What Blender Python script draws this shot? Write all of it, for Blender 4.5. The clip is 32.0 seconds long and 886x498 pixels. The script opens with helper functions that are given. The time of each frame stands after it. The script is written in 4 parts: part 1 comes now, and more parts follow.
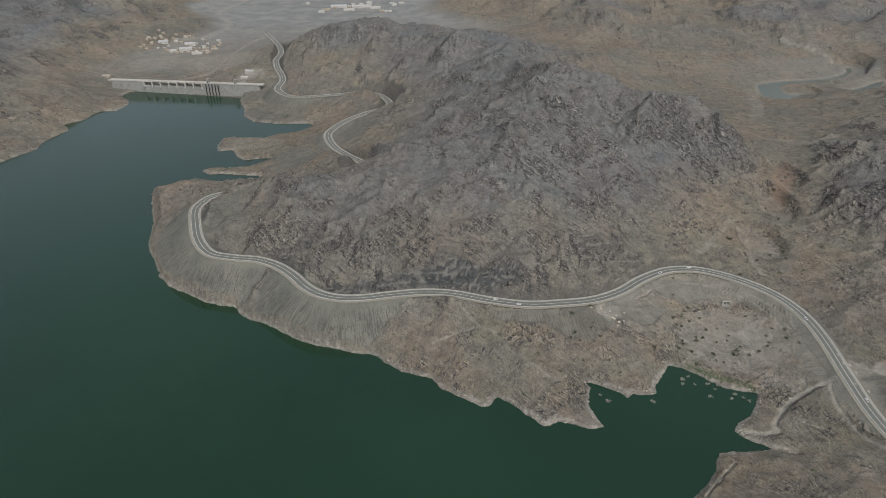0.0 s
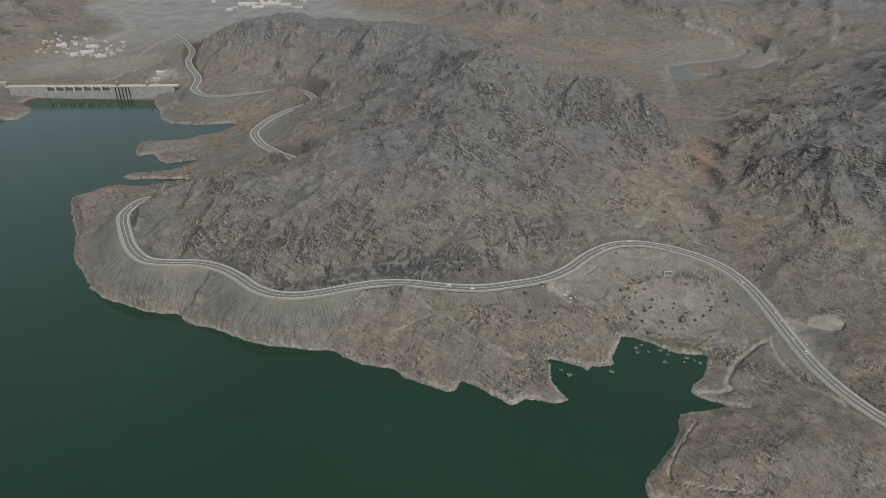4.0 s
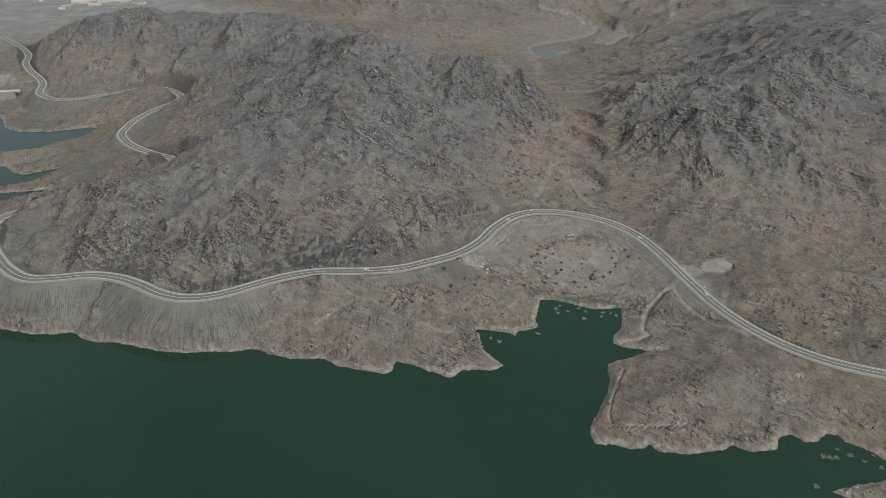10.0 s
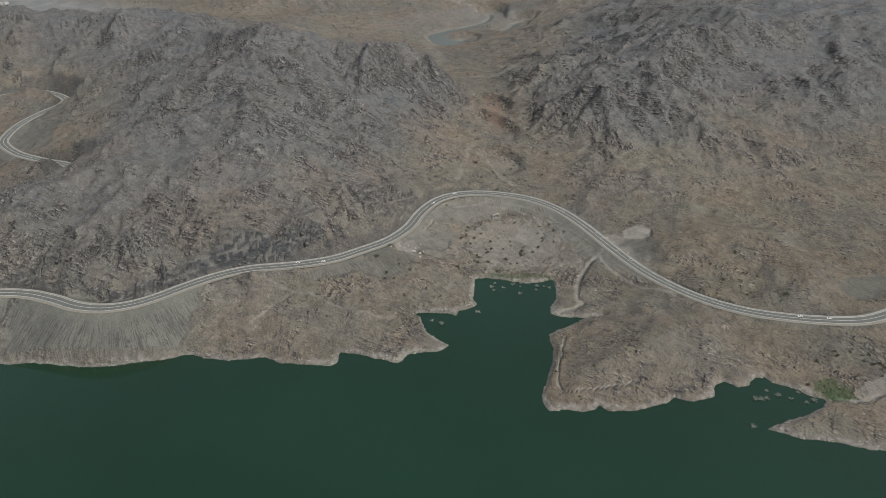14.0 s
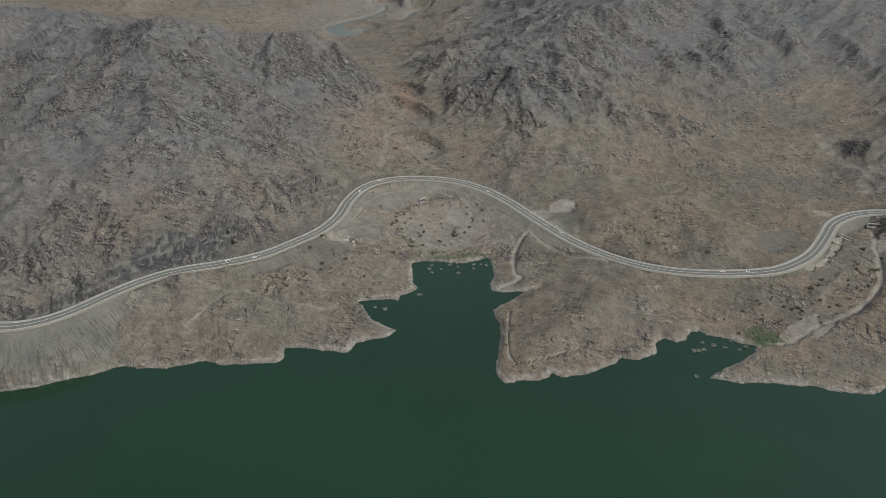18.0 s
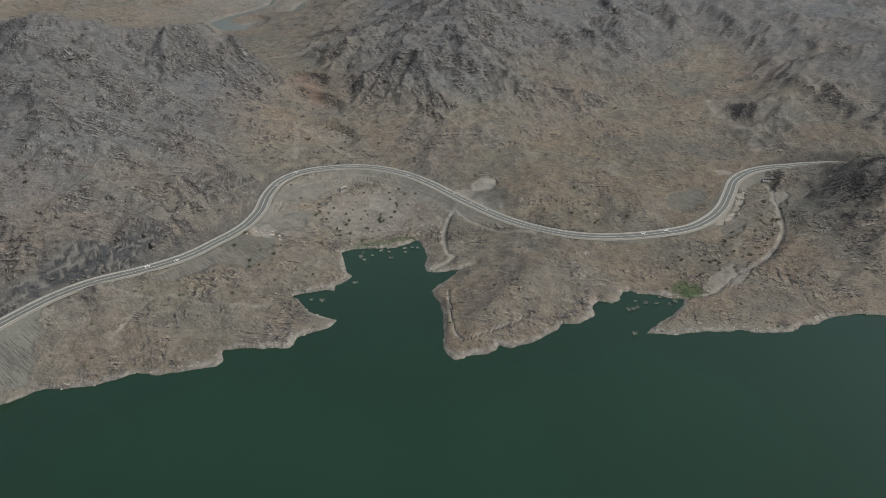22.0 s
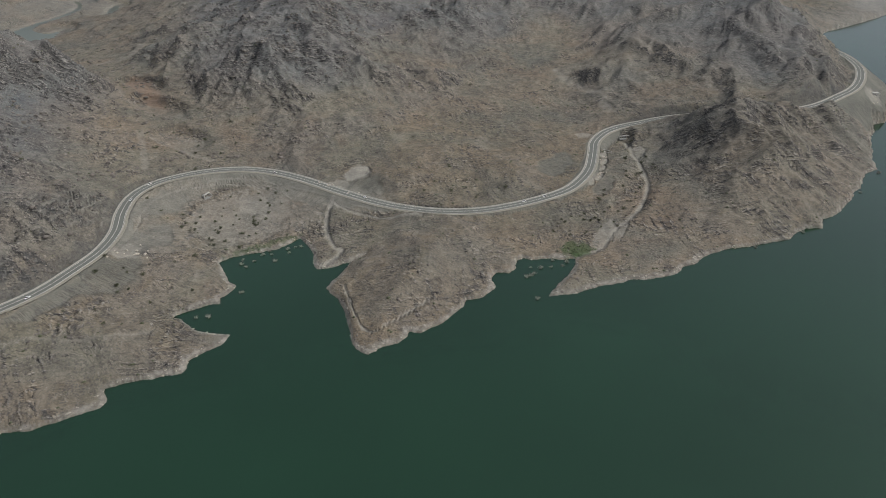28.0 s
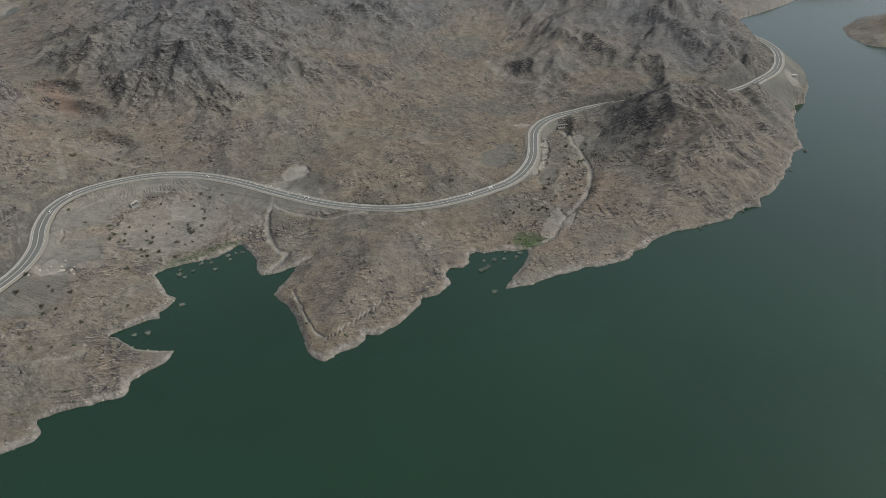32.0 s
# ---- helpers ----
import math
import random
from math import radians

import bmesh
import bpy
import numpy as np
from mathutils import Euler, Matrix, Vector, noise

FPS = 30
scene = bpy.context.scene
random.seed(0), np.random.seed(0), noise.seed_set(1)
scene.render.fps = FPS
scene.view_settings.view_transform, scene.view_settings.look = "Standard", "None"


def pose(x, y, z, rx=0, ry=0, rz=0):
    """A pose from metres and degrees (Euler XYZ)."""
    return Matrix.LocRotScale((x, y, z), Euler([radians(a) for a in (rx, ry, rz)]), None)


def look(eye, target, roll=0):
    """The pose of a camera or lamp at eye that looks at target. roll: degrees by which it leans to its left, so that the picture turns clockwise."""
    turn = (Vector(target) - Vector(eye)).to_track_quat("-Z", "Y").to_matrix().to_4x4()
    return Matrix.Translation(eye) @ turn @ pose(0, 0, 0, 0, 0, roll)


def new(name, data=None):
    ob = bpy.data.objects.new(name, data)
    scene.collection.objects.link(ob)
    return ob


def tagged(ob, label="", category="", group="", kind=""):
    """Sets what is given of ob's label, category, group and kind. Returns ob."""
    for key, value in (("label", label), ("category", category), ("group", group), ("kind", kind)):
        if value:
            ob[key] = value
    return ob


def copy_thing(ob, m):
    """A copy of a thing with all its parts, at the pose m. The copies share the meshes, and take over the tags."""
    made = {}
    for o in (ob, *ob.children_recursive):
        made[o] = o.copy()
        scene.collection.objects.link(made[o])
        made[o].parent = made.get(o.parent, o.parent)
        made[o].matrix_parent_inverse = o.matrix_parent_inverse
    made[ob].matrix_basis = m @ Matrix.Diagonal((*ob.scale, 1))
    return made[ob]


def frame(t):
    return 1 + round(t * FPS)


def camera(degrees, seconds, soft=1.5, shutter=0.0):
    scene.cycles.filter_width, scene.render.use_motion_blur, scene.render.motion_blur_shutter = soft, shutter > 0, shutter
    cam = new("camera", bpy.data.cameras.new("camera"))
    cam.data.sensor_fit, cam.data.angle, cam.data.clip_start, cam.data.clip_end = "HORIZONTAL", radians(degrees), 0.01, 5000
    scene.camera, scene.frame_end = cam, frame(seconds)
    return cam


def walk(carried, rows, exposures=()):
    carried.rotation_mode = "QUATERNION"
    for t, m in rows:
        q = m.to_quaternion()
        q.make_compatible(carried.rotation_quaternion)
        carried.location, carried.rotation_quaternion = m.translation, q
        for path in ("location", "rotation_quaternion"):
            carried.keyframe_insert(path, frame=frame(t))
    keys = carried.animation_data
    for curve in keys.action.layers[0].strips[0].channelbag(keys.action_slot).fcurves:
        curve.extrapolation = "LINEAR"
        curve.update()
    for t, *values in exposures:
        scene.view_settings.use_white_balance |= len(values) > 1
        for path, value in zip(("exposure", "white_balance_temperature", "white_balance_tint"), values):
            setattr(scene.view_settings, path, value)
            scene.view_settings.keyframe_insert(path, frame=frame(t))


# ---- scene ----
cam = camera(65.58, 32.0, 0.75)
# seconds, x, y, z, heading, tilt, lean (degrees)
PATH = [
    (0, 0.00, 0.00, 450.00, 0.000, -28.632, -0.105),
    (2, -17.17, 0.16, 444.49, -3.770, -28.785, -0.264),
    (4, -34.81, 0.74, 439.11, -7.649, -28.879, -0.259),
    (6, -52.68, 2.22, 433.78, -11.695, -28.973, -0.164),
    (8, -70.56, 5.09, 428.43, -16.013, -29.127, -0.060),
    (9.5, -83.89, 8.17, 424.39, -19.230, -29.276, 0.080),
    (11, -97.00, 11.96, 420.30, -22.610, -29.436, 0.217),
    (13, -113.96, 18.13, 414.63, -27.508, -29.636, 0.319),
    (15, -130.62, 26.42, 408.05, -32.291, -29.799, 0.439),
    (17, -146.61, 36.43, 400.91, -37.039, -29.946, 0.536),
    (19, -160.88, 47.28, 394.03, -41.689, -30.141, 0.533),
    (20.5, -170.29, 55.70, 389.25, -45.172, -30.328, 0.444),
    (22, -179.25, 64.26, 384.57, -49.029, -30.498, 0.294),
    (23.5, -185.58, 73.43, 379.95, -52.797, -30.652, 0.115),
    (25, -188.37, 83.59, 375.37, -56.405, -30.792, -0.146),
    (26.5, -188.73, 94.20, 370.87, -59.891, -30.912, -0.394),
    (28, -187.79, 104.55, 366.48, -63.223, -31.002, -0.485),
    (29, -186.68, 111.16, 363.64, -65.353, -31.043, -0.428),
    (30.5, -184.38, 121.06, 359.45, -67.889, -31.116, -0.274),
    (32, -181.79, 130.94, 355.30, -70.122, -31.194, -0.087),
]


def aim(x, y, z, yaw, pitch, lean):
    """Pose from a heading to the left of +y, an upward tilt and a lean."""
    a, b = radians(yaw), radians(pitch)
    ahead = Vector((-math.sin(a) * math.cos(b), math.cos(a) * math.cos(b), math.sin(b)))
    eye = Vector((x, y, z))
    return look(eye, eye + ahead * 10, lean)


walk(cam, [(t, aim(*row)) for t, *row in PATH])

# ---- light: a hazy, thinly overcast day ----
SUN_AZ, SUN_EL = radians(163), radians(50)      # clockwise from +y
world = bpy.data.worlds.new("hazy_sky")
scene.world = world
world.use_nodes = True
wn, wl = world.node_tree.nodes, world.node_tree.links
wn.clear()
sky = wn.new("ShaderNodeTexSky")
sky.sky_type = "NISHITA"
sky.sun_disc = False
sky.sun_elevation, sky.sun_rotation = SUN_EL, SUN_AZ
sky.air_density, sky.dust_density, sky.ozone_density = 1.0, 3.0, 2.0
hue = wn.new("ShaderNodeHueSaturation")
hue.inputs["Saturation"].default_value = 0.5
bg = wn.new("ShaderNodeBackground")
bg.inputs["Strength"].default_value = 0.128
out = wn.new("ShaderNodeOutputWorld")
wl.new(sky.outputs[0], hue.inputs["Color"])
wl.new(hue.outputs[0], bg.inputs["Color"])
wl.new(bg.outputs[0], out.inputs["Surface"])
sun_data = bpy.data.lights.new("sun", "SUN")
sun_data.energy, sun_data.angle, sun_data.color = 2.0, radians(13), (1.0, 0.985, 0.95)
sun = new("sun", sun_data)
sx, sy = math.sin(SUN_AZ) * math.cos(SUN_EL), math.cos(SUN_AZ) * math.cos(SUN_EL)
sun.matrix_world = look((sx * 900, sy * 900, math.sin(SUN_EL) * 900), (0, 0, 0))
scene.view_settings.exposure = 0.0


# ---- materials ----
def material(name, rough=0.9, metal=0.0):
    m = bpy.data.materials.new(name)
    m.use_nodes = True
    n, l = m.node_tree.nodes, m.node_tree.links
    b = n["Principled BSDF"]
    b.inputs["Roughness"].default_value, b.inputs["Metallic"].default_value = rough, metal
    return m, n, l, b


def mixer(n, l, fac, a, b, blend="MIX"):
    x = n.new("ShaderNodeMix")
    x.data_type, x.blend_type = "RGBA", blend
    for sock, v in ((x.inputs[0], fac), (x.inputs[6], a), (x.inputs[7], b)):
        if isinstance(v, bpy.types.NodeSocket):
            l.new(v, sock)
        elif isinstance(v, (int, float)):
            sock.default_value = v
        else:
            sock.default_value = (*v, 1)
    return x.outputs[2]


def math_node(n, l, op, a, b=0.0, clamp=False):
    x = n.new("ShaderNodeMath")
    x.operation, x.use_clamp = op, clamp
    for sock, v in ((x.inputs[0], a), (x.inputs[1], b)):
        if isinstance(v, bpy.types.NodeSocket):
            l.new(v, sock)
        else:
            sock.default_value = v
    return x.outputs[0]


def ramp(n, l, fac, lo, hi):
    x = n.new("ShaderNodeMapRange")
    x.inputs["From Min"].default_value, x.inputs["From Max"].default_value = lo, hi
    l.new(fac, x.inputs["Value"])
    return x.outputs["Result"]


def noise_node(n, l, vec, scale, detail=6.0, rough=0.6, distort=0.0):
    x = n.new("ShaderNodeTexNoise")
    for key, v in (("Scale", scale), ("Detail", detail), ("Roughness", rough), ("Distortion", distort)):
        x.inputs[key].default_value = v
    l.new(vec, x.inputs["Vector"])
    return x.outputs["Fac"]


def world_vec(n, l, scale=(1, 1, 1), turn=0.0):
    g = n.new("ShaderNodeNewGeometry")
    mp = n.new("ShaderNodeMapping")
    mp.inputs["Scale"].default_value = scale
    mp.inputs["Rotation"].default_value = (0, 0, radians(turn))
    l.new(g.outputs["Position"], mp.inputs["Vector"])
    return mp.outputs["Vector"]


def attr(n, name):
    a = n.new("ShaderNodeAttribute")
    a.attribute_name = name
    return a.outputs["Fac"]


def bumped(n, l, b, height, strength, dist):
    x = n.new("ShaderNodeBump")
    x.inputs["Strength"].default_value, x.inputs["Distance"].default_value = strength, dist
    l.new(height, x.inputs["Height"])
    l.new(x.outputs[0], b.inputs["Normal"])


def simple(name, colour, rough=0.85, metal=0.0, vary=0.25, scale=1.0):
    """A plain surface with grain and blotches."""
    m, n, l, b = material(name, rough, metal)
    vec = world_vec(n, l)
    f = noise_node(n, l, vec, scale)
    g = noise_node(n, l, vec, scale * 9, 3)
    f = math_node(n, l, "ADD", math_node(n, l, "MULTIPLY", f, 0.65), math_node(n, l, "MULTIPLY", g, 0.35))
    dark = tuple(c * (1 - vary) for c in colour)
    light = tuple(min(1, c * (1 + vary)) for c in colour)
    l.new(mixer(n, l, ramp(n, l, f, 0.3, 0.7), dark, light), b.inputs["Base Color"])
    return m


def ground_material():
    m, n, l, b = material("desert_rock", 0.95)
    b.inputs["Specular IOR Level"].default_value = 0.12
    vec = world_vec(n, l)
    warp = n.new("ShaderNodeTexNoise")
    warp.inputs["Scale"].default_value, warp.inputs["Detail"].default_value = 0.03, 3
    l.new(vec, warp.inputs["Vector"])
    push = n.new("ShaderNodeVectorMath")
    push.operation = "MULTIPLY_ADD"
    push.inputs[1].default_value = (22, 22, 8)
    l.new(warp.outputs["Color"], push.inputs[0])
    l.new(vec, push.inputs[2])

    def bedding(turn, scale):
        mp = n.new("ShaderNodeMapping")
        mp.inputs["Rotation"].default_value, mp.inputs["Scale"].default_value = (0, 0, radians(turn)), (1.0, 0.24, 1.3)
        l.new(push.outputs[0], mp.inputs["Vector"])
        return noise_node(n, l, mp.outputs["Vector"], scale, 8, 0.74, 0.4)

    big = noise_node(n, l, vec, 0.006, 5, 0.55)
    patch = noise_node(n, l, vec, 0.017, 6, 0.62, 0.5)
    mid = noise_node(n, l, vec, 0.07, 8, 0.70, 0.4)
    fine = noise_node(n, l, vec, 0.5, 6, 0.72)
    side = n.new("ShaderNodeMix")
    l.new(ramp(n, l, noise_node(n, l, vec, 0.011, 3), 0.46, 0.54), side.inputs[0])
    l.new(bedding(38, 0.17), side.inputs[2])
    l.new(bedding(-34, 0.17), side.inputs[3])
    streak = side.outputs[0]
    # rock crops out in clusters, with smooth slopes between
    crops = math_node(n, l, "ADD", noise_node(n, l, vec, 0.024, 6, 0.66, 0.5), math_node(n, l, "MULTIPLY", attr(n, "crag"), 0.20))
    crops = ramp(n, l, crops, 0.46, 0.58)
    # talus, from grey to tan
    talus = mixer(n, l, ramp(n, l, big, 0.38, 0.60), (0.172, 0.156, 0.131), (0.238, 0.202, 0.156))
    talus = mixer(n, l, ramp(n, l, patch, 0.48, 0.66), talus, (0.222, 0.184, 0.142))
    # high bare rock turned blue-grey: distance haze mixed into its colour
    talus = mixer(n, l, math_node(n, l, "MULTIPLY", attr(n, "bare_haze"), 0.80), talus, (0.150, 0.153, 0.160))
    talus = mixer(n, l, math_node(n, l, "MULTIPLY", attr(n, "warm"), 0.6), talus, (0.204, 0.172, 0.126))
    tone = ramp(n, l, noise_node(n, l, vec, 0.010, 5, 0.6, 0.8), 0.40, 0.60)
    talus = mixer(n, l, 0.9, talus, mixer(n, l, tone, (1.05, 0.985, 0.91), (0.95, 1.00, 0.97)), "MULTIPLY")
    talus = mixer(n, l, math_node(n, l, "MULTIPLY", attr(n, "talus"), 0.35), talus, (0.205, 0.188, 0.162))
    talus = mixer(n, l, ramp(n, l, mid, 0.42, 0.66), talus, mixer(n, l, 1.0, talus, (0.68, 0.68, 0.69), "MULTIPLY"))
    # dark varnished outcrops along the bedding, more on steep faces to paint in slope shading
    rock = mixer(n, l, ramp(n, l, fine, 0.35, 0.65), (0.052, 0.050, 0.050), (0.105, 0.097, 0.088))
    edge = math_node(n, l, "ADD", streak, math_node(n, l, "MULTIPLY", attr(n, "crag"), 0.11))
    edge = math_node(n, l, "ADD", edge, math_node(n, l, "MULTIPLY", math_node(n, l, "SUBTRACT", patch, 0.5), 0.35))
    dark = math_node(n, l, "MULTIPLY", math_node(n, l, "MULTIPLY", ramp(n, l, edge, 0.49, 0.56), crops), 0.82)
    col = mixer(n, l, dark, talus, rock)
    pale = math_node(n, l, "MULTIPLY", ramp(n, l, bedding(10, 0.33), 0.57, 0.64), 0.5)
    col = mixer(n, l, pale, col, (0.30, 0.265, 0.225))
    # thin ledges of the tilted beds: cracks and ledge shadow painted dark under pale lips
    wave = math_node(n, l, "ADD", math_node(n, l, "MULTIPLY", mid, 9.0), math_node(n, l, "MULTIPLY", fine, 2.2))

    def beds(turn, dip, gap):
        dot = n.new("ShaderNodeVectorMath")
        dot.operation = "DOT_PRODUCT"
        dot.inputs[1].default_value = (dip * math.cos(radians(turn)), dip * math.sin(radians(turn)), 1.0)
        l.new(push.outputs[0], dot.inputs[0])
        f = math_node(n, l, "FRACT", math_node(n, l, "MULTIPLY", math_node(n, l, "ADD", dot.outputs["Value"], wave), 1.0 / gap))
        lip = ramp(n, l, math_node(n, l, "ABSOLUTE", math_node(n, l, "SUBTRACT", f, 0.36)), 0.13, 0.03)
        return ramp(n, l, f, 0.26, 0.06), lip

    crack_shade_a, lip_a = beds(38, 1.25, 9.0)
    crack_shade_b, lip_b = beds(-58, 0.85, 6.0)
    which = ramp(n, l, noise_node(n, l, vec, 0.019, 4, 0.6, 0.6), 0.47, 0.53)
    crack_shade = n.new("ShaderNodeMix")
    l.new(which, crack_shade.inputs[0]), l.new(crack_shade_a, crack_shade.inputs[2]), l.new(crack_shade_b, crack_shade.inputs[3])
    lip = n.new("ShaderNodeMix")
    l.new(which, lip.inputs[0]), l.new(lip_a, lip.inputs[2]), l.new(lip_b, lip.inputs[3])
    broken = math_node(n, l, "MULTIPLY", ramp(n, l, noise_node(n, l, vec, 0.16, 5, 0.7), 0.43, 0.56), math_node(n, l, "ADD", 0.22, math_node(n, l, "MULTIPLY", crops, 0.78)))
    col = mixer(n, l, math_node(n, l, "MULTIPLY", math_node(n, l, "MULTIPLY", crack_shade.outputs[0], broken), 0.9), col, (0.034, 0.033, 0.034))
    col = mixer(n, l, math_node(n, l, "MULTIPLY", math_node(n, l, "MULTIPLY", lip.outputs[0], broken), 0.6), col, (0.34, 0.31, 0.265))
    rubble = n.new("ShaderNodeTexVoronoi")
    rubble.inputs["Scale"].default_value = 0.85
    strike = n.new("ShaderNodeMix")
    strike.data_type = "VECTOR"
    l.new(ramp(n, l, noise_node(n, l, vec, 0.013, 3), 0.47, 0.53), strike.inputs[0])
    for slot, turn in ((4, 52), (5, -48)):
        mp = n.new("ShaderNodeMapping")
        mp.inputs["Rotation"].default_value, mp.inputs["Scale"].default_value = (0, 0, radians(turn)), (1.0, 0.32, 0.9)
        l.new(push.outputs[0], mp.inputs["Vector"])
        l.new(mp.outputs["Vector"], strike.inputs[slot])
    l.new(strike.outputs[1], rubble.inputs["Vector"])
    shade = mixer(n, l, ramp(n, l, rubble.outputs["Color"], 0.15, 0.85), (0.45, 0.45, 0.46), (1.50, 1.49, 1.46))
    col = mixer(n, l, math_node(n, l, "ADD", 0.32, math_node(n, l, "MULTIPLY", crops, 0.55)), col, shade, "MULTIPLY")
    stones = n.new("ShaderNodeTexVoronoi")
    stones.inputs["Scale"].default_value = 0.42
    l.new(vec, stones.inputs["Vector"])
    stone = math_node(n, l, "MULTIPLY", ramp(n, l, stones.outputs["Distance"], 0.42, 0.28), ramp(n, l, mid, 0.44, 0.53))
    col = mixer(n, l, math_node(n, l, "MULTIPLY", stone, 0.5), col, (0.085, 0.080, 0.074))
    # far valley floor, its colour paled and greyed to stand in for haze
    plain = mixer(n, l, ramp(n, l, patch, 0.38, 0.62), (0.185, 0.182, 0.170), (0.250, 0.240, 0.215))
    col = mixer(n, l, attr(n, "plain"), col, plain)
    # quarried fill below the road: grey gravel, rilled
    fill = mixer(n, l, ramp(n, l, patch, 0.36, 0.64), (0.130, 0.127, 0.106), (0.180, 0.170, 0.140))
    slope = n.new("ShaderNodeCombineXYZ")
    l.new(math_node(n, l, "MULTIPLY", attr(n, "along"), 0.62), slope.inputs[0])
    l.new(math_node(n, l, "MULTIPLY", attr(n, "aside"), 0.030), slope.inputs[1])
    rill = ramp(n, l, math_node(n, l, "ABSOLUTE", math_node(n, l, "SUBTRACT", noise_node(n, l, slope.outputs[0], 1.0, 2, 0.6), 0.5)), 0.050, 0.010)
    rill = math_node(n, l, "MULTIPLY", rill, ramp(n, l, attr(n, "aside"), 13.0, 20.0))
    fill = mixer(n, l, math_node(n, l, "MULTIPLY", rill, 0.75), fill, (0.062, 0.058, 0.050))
    fill = mixer(n, l, math_node(n, l, "MULTIPLY", ramp(n, l, mid, 0.52, 0.66), 0.5), fill, (0.10, 0.097, 0.088))
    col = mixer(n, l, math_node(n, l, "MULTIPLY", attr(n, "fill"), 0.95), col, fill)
    cut = mixer(n, l, ramp(n, l, streak, 0.40, 0.60), (0.034, 0.038, 0.042), (0.096, 0.096, 0.092))
    col = mixer(n, l, math_node(n, l, "MULTIPLY", attr(n, "cut"), 0.85), col, cut)
    red = mixer(n, l, ramp(n, l, mid, 0.35, 0.65), (0.30, 0.195, 0.135), (0.23, 0.175, 0.135))
    col = mixer(n, l, math_node(n, l, "MULTIPLY", attr(n, "scree"), 0.6), col, red)
    sand = mixer(n, l, ramp(n, l, mid, 0.35, 0.65), (0.33, 0.305, 0.252), (0.225, 0.204, 0.170))
    col = mixer(n, l, math_node(n, l, "MULTIPLY", attr(n, "track"), 0.8), col, sand)
    ring = mixer(n, l, ramp(n, l, noise_node(n, l, vec, 0.25, 6, 0.7), 0.38, 0.60), (0.39, 0.355, 0.30), (0.16, 0.142, 0.118))
    col = mixer(n, l, attr(n, "shore"), col, ring)
    col = mixer(n, l, math_node(n, l, "MULTIPLY", attr(n, "green"), 0.85), col, (0.052, 0.096, 0.034))
    grain = mixer(n, l, ramp(n, l, fine, 0.30, 0.70), (0.70, 0.70, 0.70), (1.15, 1.15, 1.15))
    col = mixer(n, l, 0.8, col, grain, "MULTIPLY")
    col = mixer(n, l, 1.0, col, (1.05, 1.085, 1.125), "MULTIPLY")
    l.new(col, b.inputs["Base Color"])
    h = math_node(n, l, "ADD", math_node(n, l, "MULTIPLY", math_node(n, l, "SUBTRACT", 1.0, math_node(n, l, "MULTIPLY", crack_shade.outputs[0], broken)), 1.6), math_node(n, l, "MULTIPLY", streak, 4.0))
    h = math_node(n, l, "ADD", h, math_node(n, l, "ADD", math_node(n, l, "MULTIPLY", fine, 1.0), math_node(n, l, "MULTIPLY", mid, 4.0)))
    soft = math_node(n, l, "MAXIMUM", math_node(n, l, "MULTIPLY", attr(n, "track"), 0.85), math_node(n, l, "MULTIPLY", attr(n, "fill"), 0.7))
    soft = math_node(n, l, "MAXIMUM", soft, math_node(n, l, "MULTIPLY", attr(n, "plain"), 0.7))
    bumped(n, l, b, math_node(n, l, "MULTIPLY", h, math_node(n, l, "SUBTRACT", 1.0, soft)), 0.75, 1.0)
    return m


def water_material(name, deep, rough):
    m, n, l, b = material(name, rough)
    b.inputs["IOR"].default_value = 1.33
    b.inputs["Specular IOR Level"].default_value = 0.9
    vec = world_vec(n, l)
    f = noise_node(n, l, vec, 0.004, 4, 0.5)
    l.new(mixer(n, l, ramp(n, l, f, 0.3, 0.7), tuple(c * 0.85 for c in deep), tuple(c * 1.15 for c in deep)), b.inputs["Base Color"])
    ripple = noise_node(n, l, world_vec(n, l, (1, 1.6, 1), 20), 0.9, 4, 0.6)
    bumped(n, l, b, ripple, 0.12, 0.25)
    return m


GROUND = ground_material()
WATER = water_material("green_water", (0.0095, 0.0345, 0.0175), 0.15)
SILTY = water_material("silty_water", (0.095, 0.110, 0.085), 0.3)
ASPHALT = simple("asphalt", (0.134, 0.139, 0.122), 0.9, 0, 0.2, 0.2)
PAINT = simple("road_paint", (0.55, 0.53, 0.48), 0.7, 0, 0.15, 1)
GRAVEL = simple("road_gravel", (0.268, 0.252, 0.204), 0.95, 0, 0.25, 0.4)
CONCRETE = simple("pale_concrete", (0.38, 0.365, 0.33), 0.85, 0, 0.2, 0.15)
STAINED = simple("stained_concrete", (0.25, 0.25, 0.235), 0.85, 0, 0.3, 0.12)
WHITEWASH = simple("whitewash", (0.46, 0.44, 0.40), 0.8, 0, 0.12, 0.3)
SHEET = simple("sheet_roof", (0.48, 0.48, 0.47), 0.5, 0.2, 0.12, 0.3)
TAN_WALL = simple("tan_render", (0.36, 0.30, 0.23), 0.9, 0, 0.2, 0.3)
DARK = simple("dark_opening", (0.02, 0.02, 0.02), 0.9)
STEEL = simple("painted_steel", (0.16, 0.17, 0.16), 0.5, 0.4)
LEAF = simple("acacia_leaf", (0.085, 0.092, 0.052), 0.8, 0, 0.35, 0.8)
REED = simple("reed_leaf", (0.070, 0.095, 0.042), 0.8, 0, 0.35, 0.5)
BARK = simple("grey_bark", (0.13, 0.11, 0.09), 0.95)
DEADWOOD = simple("bleached_wood", (0.27, 0.26, 0.22), 0.95)
